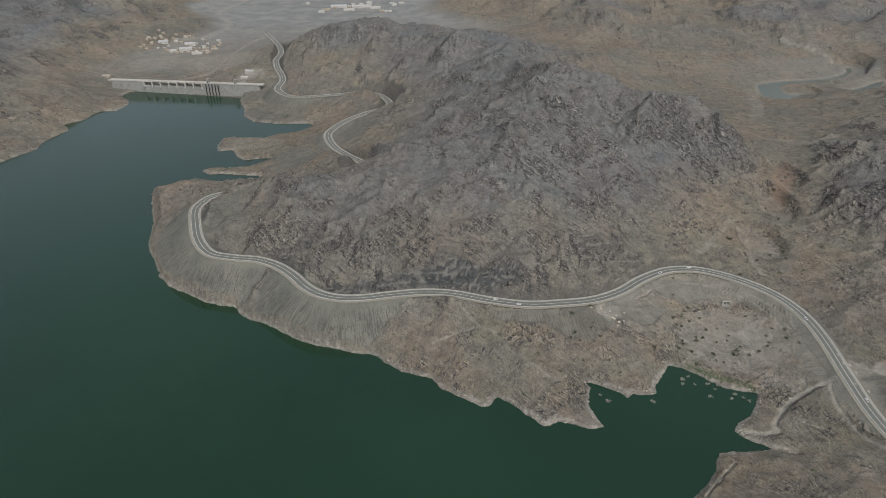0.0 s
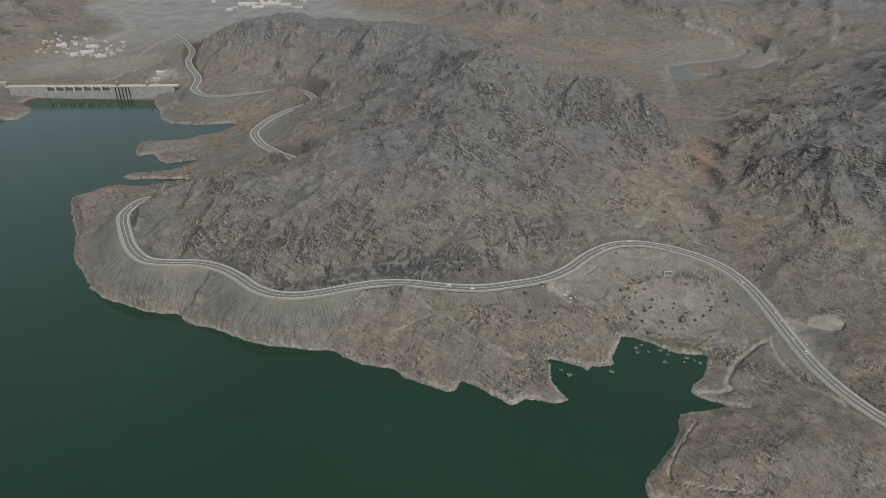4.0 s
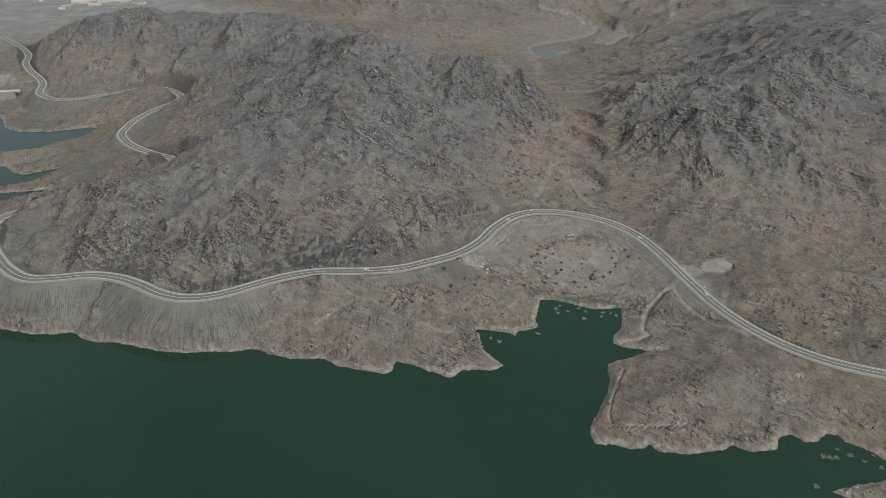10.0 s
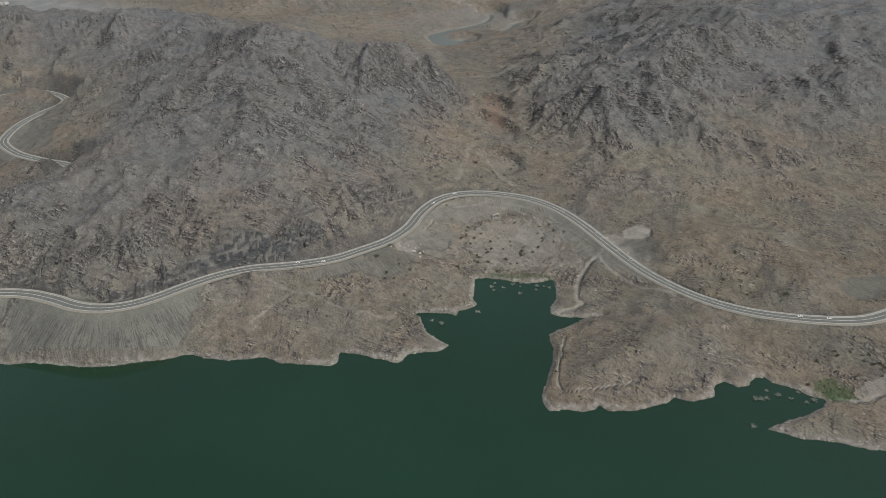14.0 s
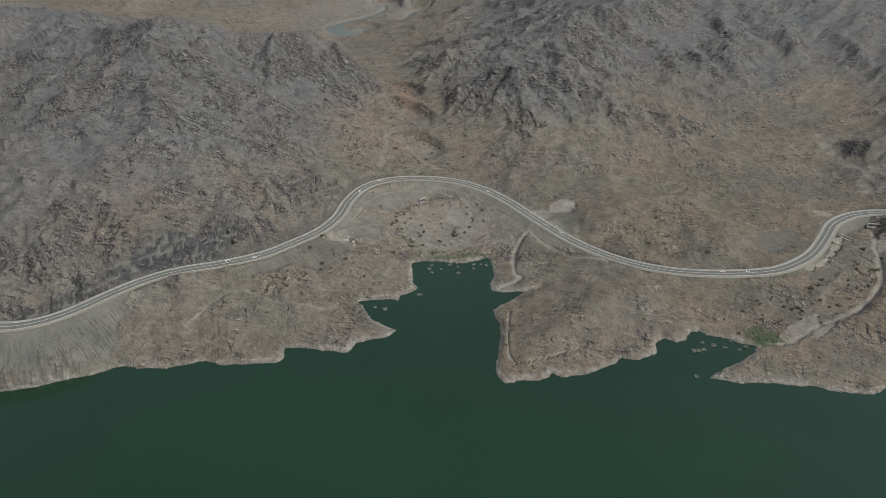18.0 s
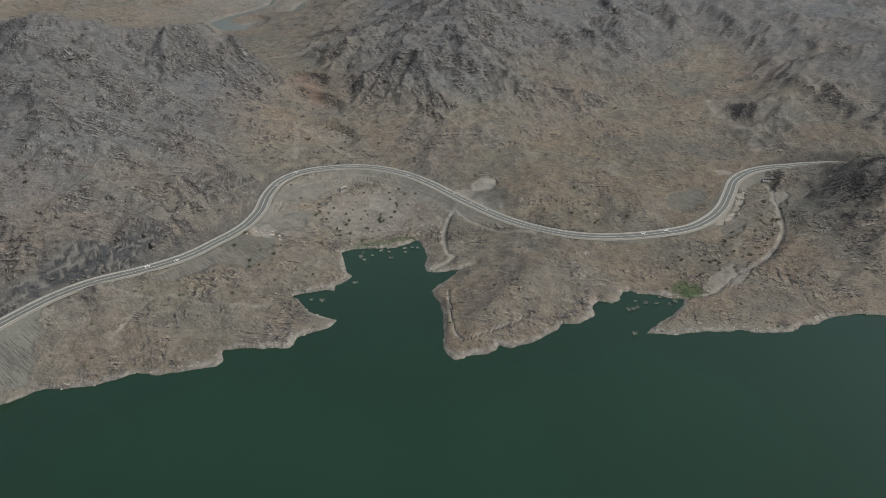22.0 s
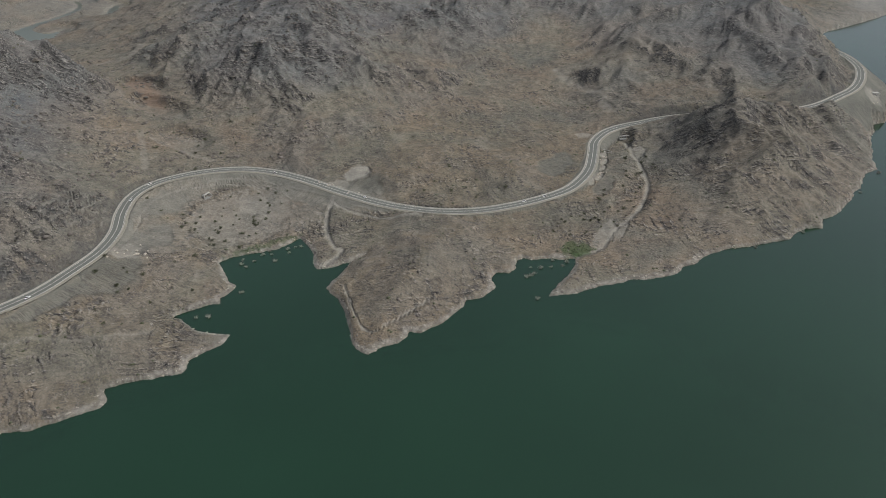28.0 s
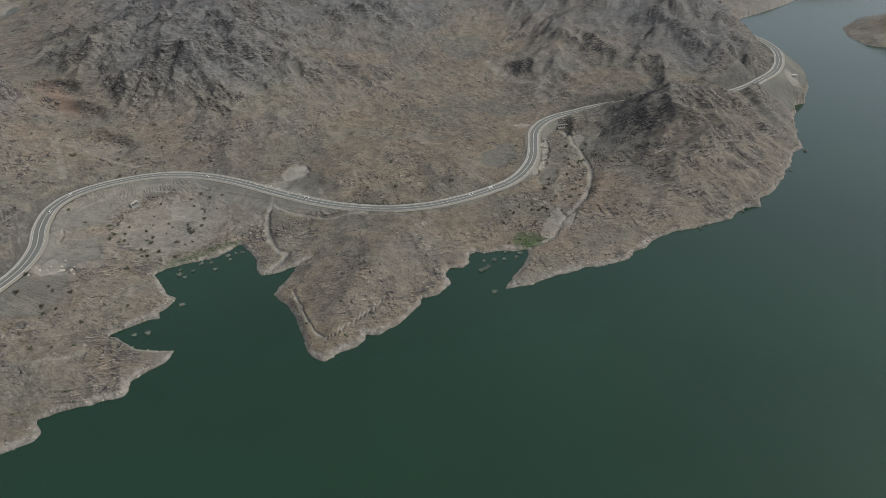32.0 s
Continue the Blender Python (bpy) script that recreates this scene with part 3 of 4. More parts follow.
def coarse(x, y):
    """The large forms: height, distance to the shore, the eased base sheet and how rugged it is."""
    wob, wobx = 5 * relief(x, y, 40, 21) + 2.5 * relief(x, y, 13, 22), 5 * relief(x, y, 40, 31) + 2.5 * relief(x, y, 13, 32)
    shore_line = np.array(LAND + LAND[:1], float)
    d, _, _ = near_line(x, y, shore_line, 160)
    land = inside(x, y, LAND)
    d2, _, _ = near_line(x, y, np.array(SOUTH_BANK + SOUTH_BANK[:1], float), 160)
    south = inside(x, y, SOUTH_BANK)
    d = np.where(land, d, np.where(south, d2, -np.minimum(d, d2)))
    d = d + 1.5 * relief(x, y, 17, 41) + 0.9 * relief(x, y, 7, 42)
    base = base_height(x + wobx, y + wob)
    base = np.where(south & ~land, np.minimum(d2 * 0.35, 70), base)
    far = step(np.hypot(x, y - 400), 1300, 2200)
    flat = np.zeros(x.shape)
    for px, py, ax, ay in FLATS:
        flat = np.maximum(flat, step(-np.hypot((x - px) / ax, (y - py) / ay), -1.15, -0.7))
    tall = np.clip(base / 55, 0.0, 1.3) * step(d, 4, 70)
    strength = np.maximum(np.clip(tall, 0, 1.15), 0.45 * step(d, 3, 22) * (1 - far)) * (1 - 0.9 * flat)
    wx, wy = x + 30 * relief(x, y, 140, 51), y + 30 * relief(x, y, 140, 52)
    fold = 0.0
    for wave, amp, seed in ((330, 13, 7), (170, 13, 1), (90, 11, 2), (48, 5, 3)):
        ridge = 1 - np.abs(relief(wx, wy, wave, seed)) * 2
        fold = fold + amp * (ridge - 0.45) * (np.clip(base / 70, 0.15, 1) if wave == 330 else 1) * (1 + far if wave > 100 else 1)
    return base + fold * strength * 0.8, d, base, strength, far, flat


def rain(h, wet, cell, seed, batches, steps):
    """Wear gullies into a height grid: drops run downhill, pick up ground where it is steep and lay it down where it is not."""
    r = np.random.RandomState(seed)
    ny, nx = h.shape
    start = h.copy()
    h = (h / cell).ravel().copy()
    spots = np.nonzero((~wet).ravel() & (h * cell > 6))[0]
    for _ in range(batches):
        k = r.choice(spots, 12000)
        px, py = (k % nx) + r.rand(len(k)) - 0.5, (k // nx) + r.rand(len(k)) - 0.5
        vx, vy, load, water = np.zeros(len(k)), np.zeros(len(k)), np.zeros(len(k)), 1.0
        for _ in range(steps):
            px, py = np.clip(px, 1, nx - 3), np.clip(py, 1, ny - 3)
            ix, iy = px.astype(np.int64), py.astype(np.int64)
            u, v, c = px - ix, py - iy, iy * nx + ix
            a, b, e, f = h[c], h[c + 1], h[c + nx], h[c + nx + 1]
            gx, gy = (b - a) * (1 - v) + (f - e) * v, (e - a) * (1 - u) + (f - b) * u
            vx, vy = vx * 0.25 - gx * 0.75, vy * 0.25 - gy * 0.75
            s = np.hypot(vx, vy) + 1e-9
            mx, my = vx / s, vy / s
            here = (a * (1 - u) + b * u) * (1 - v) + (e * (1 - u) + f * u) * v
            qx, qy = np.clip(px + mx, 1, nx - 3), np.clip(py + my, 1, ny - 3)
            jx, jy = qx.astype(np.int64), qy.astype(np.int64)
            p, q, g = qx - jx, qy - jy, jy * nx + jx
            there = (h[g] * (1 - p) + h[g + 1] * p) * (1 - q) + (h[g + nx] * (1 - p) + h[g + nx + 1] * p) * q
            drop = here - there
            room = np.maximum(drop, 0.0) * 0.85 * water - load
            take = np.where(drop > 0, np.where(room > 0, np.minimum(room * 0.22, drop * 0.5), room * 0.12), -np.minimum(load, -drop))
            take = np.where(wet.ravel()[c], 0, take)
            load = load + take
            change = np.zeros(nx * ny)
            for at, w in ((c, (1 - u) * (1 - v)), (c + 1, u * (1 - v)), (c + nx, (1 - u) * v), (c + nx + 1, u * v)):
                change -= np.bincount(at, take * w, nx * ny)
            h += np.clip(change, -0.10, 0.06)
            vx, vy, px, py, water = mx * np.minimum(s, 1), my * np.minimum(s, 1), qx, qy, water * 0.985
    worn = h.reshape(ny, nx) * cell - start
    for ax in (0, 1):
        worn = 0.25 * np.roll(worn, 1, ax) + 0.5 * worn + 0.25 * np.roll(worn, -1, ax)
    return worn


WX, WY = np.arange(-640, 1560, 6.0), np.arange(-130, 2200, 6.0)


def wear():
    x, y = [a.ravel() for a in np.meshgrid(WX, WY)]
    h, d, base, strength, far, flat = coarse(x, y)
    grid = (len(WY), len(WX))
    return rain(h.reshape(grid), (d < 3).reshape(grid), 6.0, 4, RAIN, 48)


RAIN = 34
WORN = wear()


def worn_at(x, y):
    """The worn depth at places, fading out at the edge of its grid."""
    edge = step(x, WX[0], WX[0] + 80) * step(-x, -WX[-1], -WX[-1] + 120) * step(-y, -WY[-1], -WY[-1] + 120)
    return between(WORN, x, y, WX[0], WY[0], 6.0) * edge


def landform(x, y, gxs, gys):
    """Height of the ground and the masks of what covers it, for the flattened grid of those lines."""
    grid = (len(gys), len(gxs))
    h, d, base, strength, far, flat = coarse(x, y)
    worn = worn_at(x, y)
    h = h + worn * (1 - 0.8 * flat)
    hy, hx = np.gradient(h.reshape(grid), gys, gxs)
    hx, hy = hx.ravel(), hy.ravel()
    steep = np.hypot(hx, hy)
    rocky = strength * step(steep + 0.35 * relief(x, y, 60, 55), 0.22, 0.62)
    # tilted beds that crop out as ledges, broken along their length
    crag = 0.0
    for turn, dip, gap, seed in ((38, 1.25, 12.0, 110), (-58, 0.85, 8.0, 120)):
        a = math.radians(turn)
        s = (h + dip * (x * math.cos(a) + y * math.sin(a)) + 7 * relief(x, y, 55, seed) + 2.2 * relief(x, y, 15, seed + 1)) / gap
        f = s - np.floor(s)
        lift = (step(f, 0.0, 0.30) - f) * gap * 0.22
        on = step(relief(x, y, 75, seed + 2) + 0.5 * relief(x, y, 26, seed + 3), -0.05, 0.35)
        h = h + lift * on * rocky
        crag = crag + np.where(f < 0.34, 1.0, -0.15) * on
    wx, wy = x + 9 * relief(x, y, 44, 56), y + 9 * relief(x, y, 44, 57)
    for wave, amp, seed in ((24, 2.2, 4), (12, 1.5, 5), (6.5, 1.0, 6)):
        ridge = 1 - np.abs(relief(wx, wy, wave, seed)) * 2
        h = h + amp * (ridge - 0.45) * (0.35 + 0.65 * rocky) * np.clip(strength * 1.3, 0.12, 1)
        crag = crag + (ridge - 0.4) * 0.22
    rough_land = np.clip(strength * 1.6, 0.1, 1)
    # low bumps everywhere
    h = h + (1.2 * relief(x, y, 34, 61) + 0.6 * relief(x, y, 12, 62) + 0.3 * relief(x, y, 5, 63)) * step(d, 2, 20)
    plain = step(-(base - 14), -10, 2) * far
    # a bank along the water, never lower than the bank's foot
    bank = np.clip(d * 0.55, 0, 3.5) + np.clip(d - 6, 0, 1e4) * 0.02
    h = np.maximum(h, bank)
    h = np.where(d < 12, np.minimum(h, 0.4 + np.clip(d, 0, 99) * 0.95), h)
    h = np.where(d < 0, np.maximum(d * 0.6, -14), h)
    masks = {k: np.zeros(x.shape) for k in ("fill", "cut", "track", "shore", "green", "scree")}
    # the road bench with its cuts and fills
    rd, along, rz = near_line(x, y, ROAD, 150)
    rill = 0.8 * np.abs(relief(along, rd * 0.06, 8, 71)) + 0.5 * np.abs(relief(along, rd * 0.12, 17, 72))
    off = np.clip(rd - 9.0, 0, None)
    # benches on the embankment round the cove head
    cove = step(-np.hypot((x - 300) / 105, (y - 665) / 75), -1.1, -0.8)
    tier = np.floor(off / 6.5)
    stair = 6.5 * (tier + step(off / 6.5 - tier, 0.42, 1.0))
    off = off + (stair - off) * cove
    bench_flat = cove * (off - 6.5 * tier < 0.6) * (tier > 0) * (tier < 4)
    low = rz - 0.35 - off * 0.68 - rill * 0.6 * step(off, 1, 10)
    bench = rz - 0.35 + np.clip(rd - 10.5, 0, None) * 1.35 + 0.5 * np.abs(relief(along, h, 9, 73)) * step(off, 2, 8)
    on = rd < 149
    fill = on & (h < low) & (d > -1)
    lifted = np.where(fill, low, h)
    cut = on & (lifted > bench)
    lifted = np.where(cut, bench, lifted)
    masks["fill"] = np.where(on, step(lifted - h, 0.2, 2.5), 0) * step(d, 2, 6)
    masks["fill"] = np.maximum(masks["fill"], np.where(rd < 9.5, 1.0, 0))
    masks["track"] = np.where(fill, 0.55 * bench_flat, 0.0)
    masks["along"], masks["aside"] = along, rd
    masks["cut"] = np.where(on, 0.5 * step(h - lifted, 0.3, 3.0), 0)
    h = np.where(on, lifted, h)
    h = np.where(fill & (d < 3), np.minimum(h, 0.4 + np.clip(d, 0, 9) * 1.0), h)
    # benched quarry faces
    for px, py, ax, ay, dark in QUARRIED:
        q = step(-np.hypot((x - px) / ax, (y - py) / ay) - 0.2 * relief(x, y, 25, 92), -1.1, -0.7) * (rd > 12)
        lev = np.floor(h / 7.5) * 7.5 + 7.5 * step(h / 7.5 - np.floor(h / 7.5), 0.55, 1.0)
        h = h + (lev + 0.5 * relief(x, y, 8, 93) - h) * q
        masks["cut"] = np.maximum(masks["cut"], q * dark)
        masks["track"] = np.maximum(masks["track"], q * 0.55 * (np.abs(h / 7.5 - np.floor(h / 7.5)) < 0.10))
    # dirt tracks and dry washes
    for key, (width, way) in TRACKS.items():
        line = smooth_line(way, 8)
        td, _, _ = near_line(x, y, line, width * 4)
        masks["track"] = np.maximum(masks["track"], step(-(td + 1.5 * relief(x, y, 9, 81)), -width * 1.3, -width * 0.3) * (rd > 8) * (0.45 if "wash" in key or "spur" in key else 0.95) * (0.85 + 0.25 * relief(x, y, 19, 96)))
    for px, py, ax, ay, pale in PADS:
        q = np.hypot((x - px) / ax, (y - py) / ay) + 0.22 * relief(x, y, 11, 82) + 0.1 * relief(x, y, 4, 83)
        masks["track"] = np.maximum(masks["track"], step(-q, -1.1, -0.8) * pale * (rd > 8))
    masks["track"] *= step(d, 0.5, 3)
    masks["shore"] = step(h, -0.5, 0.4) * step(-h - 1.2 * relief(x, y, 23, 84), -3.2, -1.6) * step(-d, -11, -5) * 0.85
    for px, py, ax, ay in GRADED:
        q = step(-np.hypot((x - px) / ax, (y - py) / ay) - 0.3 * relief(x, y, 18, 97), -1.15, -0.75)
        masks["fill"] = np.maximum(masks["fill"], q * 0.8 * (d > 3))
    # red scree fan in the saddle
    q = np.hypot((x - 508 - 0.45 * (y - 950)) / 22, (y - 955) / 70) + 0.3 * relief(x, y, 30, 85)
    masks["scree"] = step(-q, -1.1, -0.6)
    q = np.hypot((x - 412) / 17, (y - 252) / 15) + 0.45 * relief(x, y, 10, 86)
    q2 = np.hypot((x - 280) / 34, (y - 547 + 0.6 * (x - 280)) / 6) + 0.8 * relief(x, y, 7, 87)
    masks["green"] = np.maximum(step(-q, -1.1, -0.7), 0.5 * step(-q2, -1.1, -0.6)) * (h > -0.3) * step(-h, -5, -3)
    # ponds of the far river
    for way in PONDS.values():
        pd, _, _ = near_line(x, y, smooth_line([(*p, 0) for p in way + way[:1]], 15), 60)
        wet = inside(x, y, way)
        sd = np.where(wet, -pd, pd)
        h = np.where(sd < 40, np.minimum(h, np.where(sd < 0, -0.8, 1.0 + sd * 0.12)), h)
        masks["track"] = np.maximum(masks["track"], 0.5 * step(-sd, -14, -2))
    # bare rock on the ledges and, as painted slope shade, on steep ground; talus lies in the gullies
    masks["crag"] = np.clip((0.55 * crag + 0.75 * step(steep, 0.35, 0.95) - 0.50) * rough_land, -1.2, 1.2)
    masks["talus"] = step(-worn, -1.0, 2.5) * step(steep, 0.1, 0.3)
    # high ground that takes the blue-grey haze tint
    masks["bare_haze"] = step(base + 22 * relief(x, y, 150, 91), 48, 100)
    warm = np.zeros(x.shape)
    for px, py, ax, ay in WARM:
        warm = np.maximum(warm, step(-np.hypot((x - px) / ax, (y - py) / ay) - 0.35 * relief(x, y, 70, 94), -1.3, -0.6))
    masks["warm"] = warm
    masks["plain"] = np.clip(plain, 0, 1)
    return h, masks


def axis(breaks, fine, grow, lo, hi):
    """Grid lines: evenly fine between the breaks, growing outwards."""
    mid = list(np.arange(breaks[0], breaks[1], fine))
    up, s, v = [], fine, mid[-1]
    while v < hi:
        s *= grow
        v += s
        up.append(v)
    down, s, v = [], fine, mid[0]
    while v > lo:
        s *= grow
        v -= s
        down.append(v)
    return np.array(down[::-1] + mid + up)


def build_ground():
    gx = axis((-420, 800), 2.05, 1.02, -4200, 4600)
    gy = axis((60, 950), 2.05, 1.013, -1900, 4800)
    nx, ny = len(gx), len(gy)
    x, y = [a.ravel() for a in np.meshgrid(gx, gy)]
    h, masks = landform(x, y, gx, gy)
    me = bpy.data.meshes.new("ground")
    me.vertices.add(nx * ny)
    me.vertices.foreach_set("co", np.c_[x, y, h].astype(np.float32).ravel())
    i = np.arange(nx * ny).reshape(ny, nx)
    quads = np.stack([i[:-1, :-1], i[:-1, 1:], i[1:, 1:], i[1:, :-1]], -1).reshape(-1, 4)
    # skip the deep lake bed, which nothing sees
    keep = (h[quads] > -13).any(1)
    quads = quads[keep]
    me.loops.add(len(quads) * 4)
    me.polygons.add(len(quads))
    me.loops.foreach_set("vertex_index", quads.astype(np.int32).ravel())
    me.polygons.foreach_set("loop_start", np.arange(0, len(quads) * 4, 4, dtype=np.int32))
    me.polygons.foreach_set("use_smooth", np.ones(len(quads), bool))
    for key, v in masks.items():
        me.attributes.new(key, "FLOAT", "POINT").data.foreach_set("value", v.astype(np.float32))
    me.update(calc_edges=True)
    me.materials.append(GROUND)
    tagged(new("ground", me), "barren grey-brown rocky hills, gravel slopes and washes round the reservoir", "ground", kind="structure")
    return gx, gy, h.reshape(ny, nx), {k: v.reshape(ny, nx) for k, v in masks.items()}


GX, GY, GH, GM = build_ground()


def sample(table, x, y):
    """The built ground's value at places, between its grid points."""
    i, j = np.clip(np.searchsorted(GX, x) - 1, 0, len(GX) - 2), np.clip(np.searchsorted(GY, y) - 1, 0, len(GY) - 2)
    u, v = (x - GX[i]) / (GX[i + 1] - GX[i]), (y - GY[j]) / (GY[j + 1] - GY[j])
    return (table[j, i] * (1 - u) + table[j, i + 1] * u) * (1 - v) + (table[j + 1, i] * (1 - u) + table[j + 1, i + 1] * u) * v


def height_at(points):
    p = np.array(points, float)
    return sample(GH, p[:, 0], p[:, 1])


# ---- the reservoir and the far river ----
def sheet(name, pts, z, mat, label):
    ob = new(name, mesh_of(name, [(px, py, z) for px, py in pts], [list(range(len(pts)))], mat))
    return tagged(ob, label, "water", kind="structure")


sheet("water", [(-4200, -1900), (4600, -1900), (4600, 1200), (250, 1200), (250, 1400), (-900, 1640), (-4200, 1640)], 0.0, WATER, "calm dark green reservoir water filling the drowned valley")
for way in PONDS.values():
    ring = smooth_line([(*p, 0) for p in way + way[:1]], 12)[:-1]
    sheet("river", [(p[0], p[1]) for p in ring], 0.0, SILTY, "shallow pale silty river pool in a wadi bed")


# ---- the lakeside road ----
def ribbon(line, off, width, lift, mat, name, parent, dash=None):
    """A thin slab along the road, at a distance to its left."""
    t = np.gradient(line[:, :2], axis=0)
    t /= np.linalg.norm(t, axis=1)[:, None]
    nrm = np.c_[-t[:, 1], t[:, 0]]
    rows = []
    for o, z in ((off - width / 2, -0.35), (off - width / 2, 0), (off + width / 2, 0), (off + width / 2, -0.35)):
        rows.append(np.c_[line[:, :2] + nrm * o, line[:, 2] + lift + z])
    v = np.stack(rows, 1).reshape(-1, 3)
    faces = []
    for k in range(len(line) - 1):
        if dash and k % dash[0] >= dash[1]:
            continue
        a = 4 * k
        faces += [(a + j, a + j + 1, a + j + 5, a + j + 4) for j in range(3)]
    ob = new(name, mesh_of(name, v, faces, mat))
    ob.parent = parent
    return ob


road = tagged(new("road"), "two-lane asphalt lakeside road with white lines and gravel shoulders", "road", kind="structure")
ribbon(ROAD, -0.6, 16.5, 0.02, GRAVEL, "shoulder", road)
ribbon(ROAD, 0, 10.6, 0.10, ASPHALT, "carriageway", road)
for o in (-4.9, 4.9):
    ribbon(ROAD, o, 0.4, 0.14, PAINT, "edge_line", road)
ribbon(ROAD, 0, 0.45, 0.14, PAINT, "centre_line", road)
ribbon(ROAD, 6.6, 0.7, 0.30, CONCRETE, "lined_ditch", road)
ribbon(ROAD, -6.2, 0.35, 0.75, CONCRETE, "barrier", road)


# ---- the dam ----
def build_dam():
    """A gated concrete dam; local x runs along the crest, y points downstream."""
    turn = math.degrees(math.atan2(-47, 360))
    dam = thing("dam", pose(-782, 1614, 0, 0, 0, turn), "long grey concrete dam with a bridged gated spillway across the valley", "dam")
    part("abutment_wall", block(0, 80, 0, 12, -20, 23, 0.3), STAINED, dam)
    part("spillway_wall", block(80, 226, 1, 14, -20, 14, 0.3), STAINED, dam)
    part("gate_wall", block(226, 364, 0, 14, -20, 23, 0.3), STAINED, dam)
    part("deck", block(-6, 372, -1, 11, 23, 24.4, 0.15), CONCRETE, dam, "pale concrete crest roadway")
    for y0 in (-1, 10.2):
        part("parapet", block(-6, 372, y0, y0 + 0.8, 24.4, 25.6), CONCRETE, dam)
    for k in range(8):
        px = 82 + k * 20.3
        part("pier", block(px - 1.6, px + 1.6, -1.5, 12, 10, 23, 0.3), CONCRETE, dam)
    for k in range(7):
        px = 82 + k * 20.3
        part("gate", block(px + 1.6, px + 18.7, 5, 6, 14, 18.5), STEEL, dam, "dark grey steel spillway gate")
    for k in range(5):
        px = 233 + k * 7.4
        part("intake_slot", block(px, px + 3.0, -0.6, 0.6, -3, 22), DARK, dam, "dark vertical intake slot")
        part("slot_rib", block(px + 3.2, px + 4.6, -1.8, 0.2, -3, 23), STAINED, dam)
    for px, w in ((236, 5), (302, 5)):
        t = part("hoist_tower", block(px, px + w, 2, 8, 24.4, 33, 0.2), STAINED, dam, "weathered concrete hoist tower")
        part("tower_roof", block(px - 0.5, px + w + 0.5, 1.5, 8.5, 33, 33.6), CONCRETE, t)
        part("tower_opening", block(px + 1.4, px + w - 1.4, 1.9, 2.1, 25, 28), DARK, t)
    part("stilling_rail", block(-6, 372, 4.6, 5.0, 24.4, 24.7), PAINT, dam, "white lane line")


build_dam()


# ---- buildings ----
def house(m, w, dpt, h, roof_mat, wall_mat, label, pitched=False, group="village houses"):
    ob = thing("house", m, label, "house", group)
    part("wall", block(-w / 2, w / 2, -dpt / 2, dpt / 2, -2.0, h), wall_mat, ob)
    if pitched:
        bm = bmesh.new()
        e = 0.5
        v = [bm.verts.new(c) for c in ((-w / 2 - e, -dpt / 2 - e, h), (w / 2 + e, -dpt / 2 - e, h), (w / 2 + e, dpt / 2 + e, h), (-w / 2 - e, dpt / 2 + e, h),
                                       (-w / 2 - e, 0, h + dpt * 0.16), (w / 2 + e, 0, h + dpt * 0.16))]
        for f in ((0, 1, 5, 4), (2, 3, 4, 5), (1, 2, 5), (3, 0, 4), (3, 2, 1, 0)):
            bm.faces.new([v[i] for i in f])
        part("roof", bm, roof_mat, ob)
    else:
        part("roof", block(-w / 2 - 0.2, w / 2 + 0.2, -dpt / 2 - 0.2, dpt / 2 + 0.2, h, h + 0.35), roof_mat, ob)
        for y0 in (-dpt / 2 - 0.2, dpt / 2):
            part("parapet", block(-w / 2 - 0.2, w / 2 + 0.2, y0, y0 + 0.2, h + 0.35, h + 0.9), wall_mat, ob)
    part("door", block(-0.55, 0.55, -dpt / 2 - 0.06, -dpt / 2 + 0.1, 0, 2.1), STEEL, ob)
    for k in range(max(1, int(w / 4))):
        px = -w / 2 + 1.6 + k * 4
        if abs(px) > 1.2:
            part("window", block(px - 0.6, px + 0.6, -dpt / 2 - 0.05, -dpt / 2 + 0.1, 1.0, 2.2), DARK, ob)
    return ob


HOMES = [  # x, y, width, depth, height, turn, kind
    (-828, 1690, 20, 11, 4, -8, "tan"), (-804, 2026, 26, 16, 5, 5, "shed"), (-732, 1996, 34, 15, 5, 8, "shed"), (-735, 2047, 30, 14, 5, 8, "shed"),
    (-690, 1956, 24, 12, 5, 8, "white"), (-760, 1975, 20, 12, 5, 10, "white"), (-655, 2010, 18, 10, 4, 12, "tan"), (-478, 1706, 20, 12, 5, -12, "shed"), (-482, 1668, 16, 9, 4, -12, "white"),
    (-391, 2716, 60, 26, 7, 5, "shed"), (-306, 2715, 70, 24, 7, 3, "shed"), (-345, 2650, 40, 18, 6, 5, "white"), (-250, 2690, 36, 20, 6, -5, "white"), (-430, 2650, 30, 16, 6, 12, "tan")]
rng = random.Random(11)
for _ in range(62):
    HOMES.append((rng.uniform(-850, -655), rng.uniform(1955, 2120), rng.uniform(6, 11), rng.uniform(5, 8), rng.uniform(3.0, 4.2), rng.uniform(-20, 20), rng.choice(["tan", "tan", "white"])))
for _ in range(16):
    HOMES.append((rng.uniform(-560, -160), rng.uniform(2580, 2850), rng.uniform(10, 22), rng.uniform(8, 14), rng.uniform(4, 7), rng.uniform(-12, 12), rng.choice(["tan", "white", "shed"])))
KINDS = {"shed": (SHEET, WHITEWASH, "long low shed with a pale sheet-metal roof", True), "white": (WHITEWASH, WHITEWASH, "small whitewashed flat-roofed house on the valley floor", False),
         "tan": (CONCRETE, TAN_WALL, "small tan rendered flat-roofed house on the valley floor", False)}
ground_z = height_at([(a[0], a[1]) for a in HOMES])
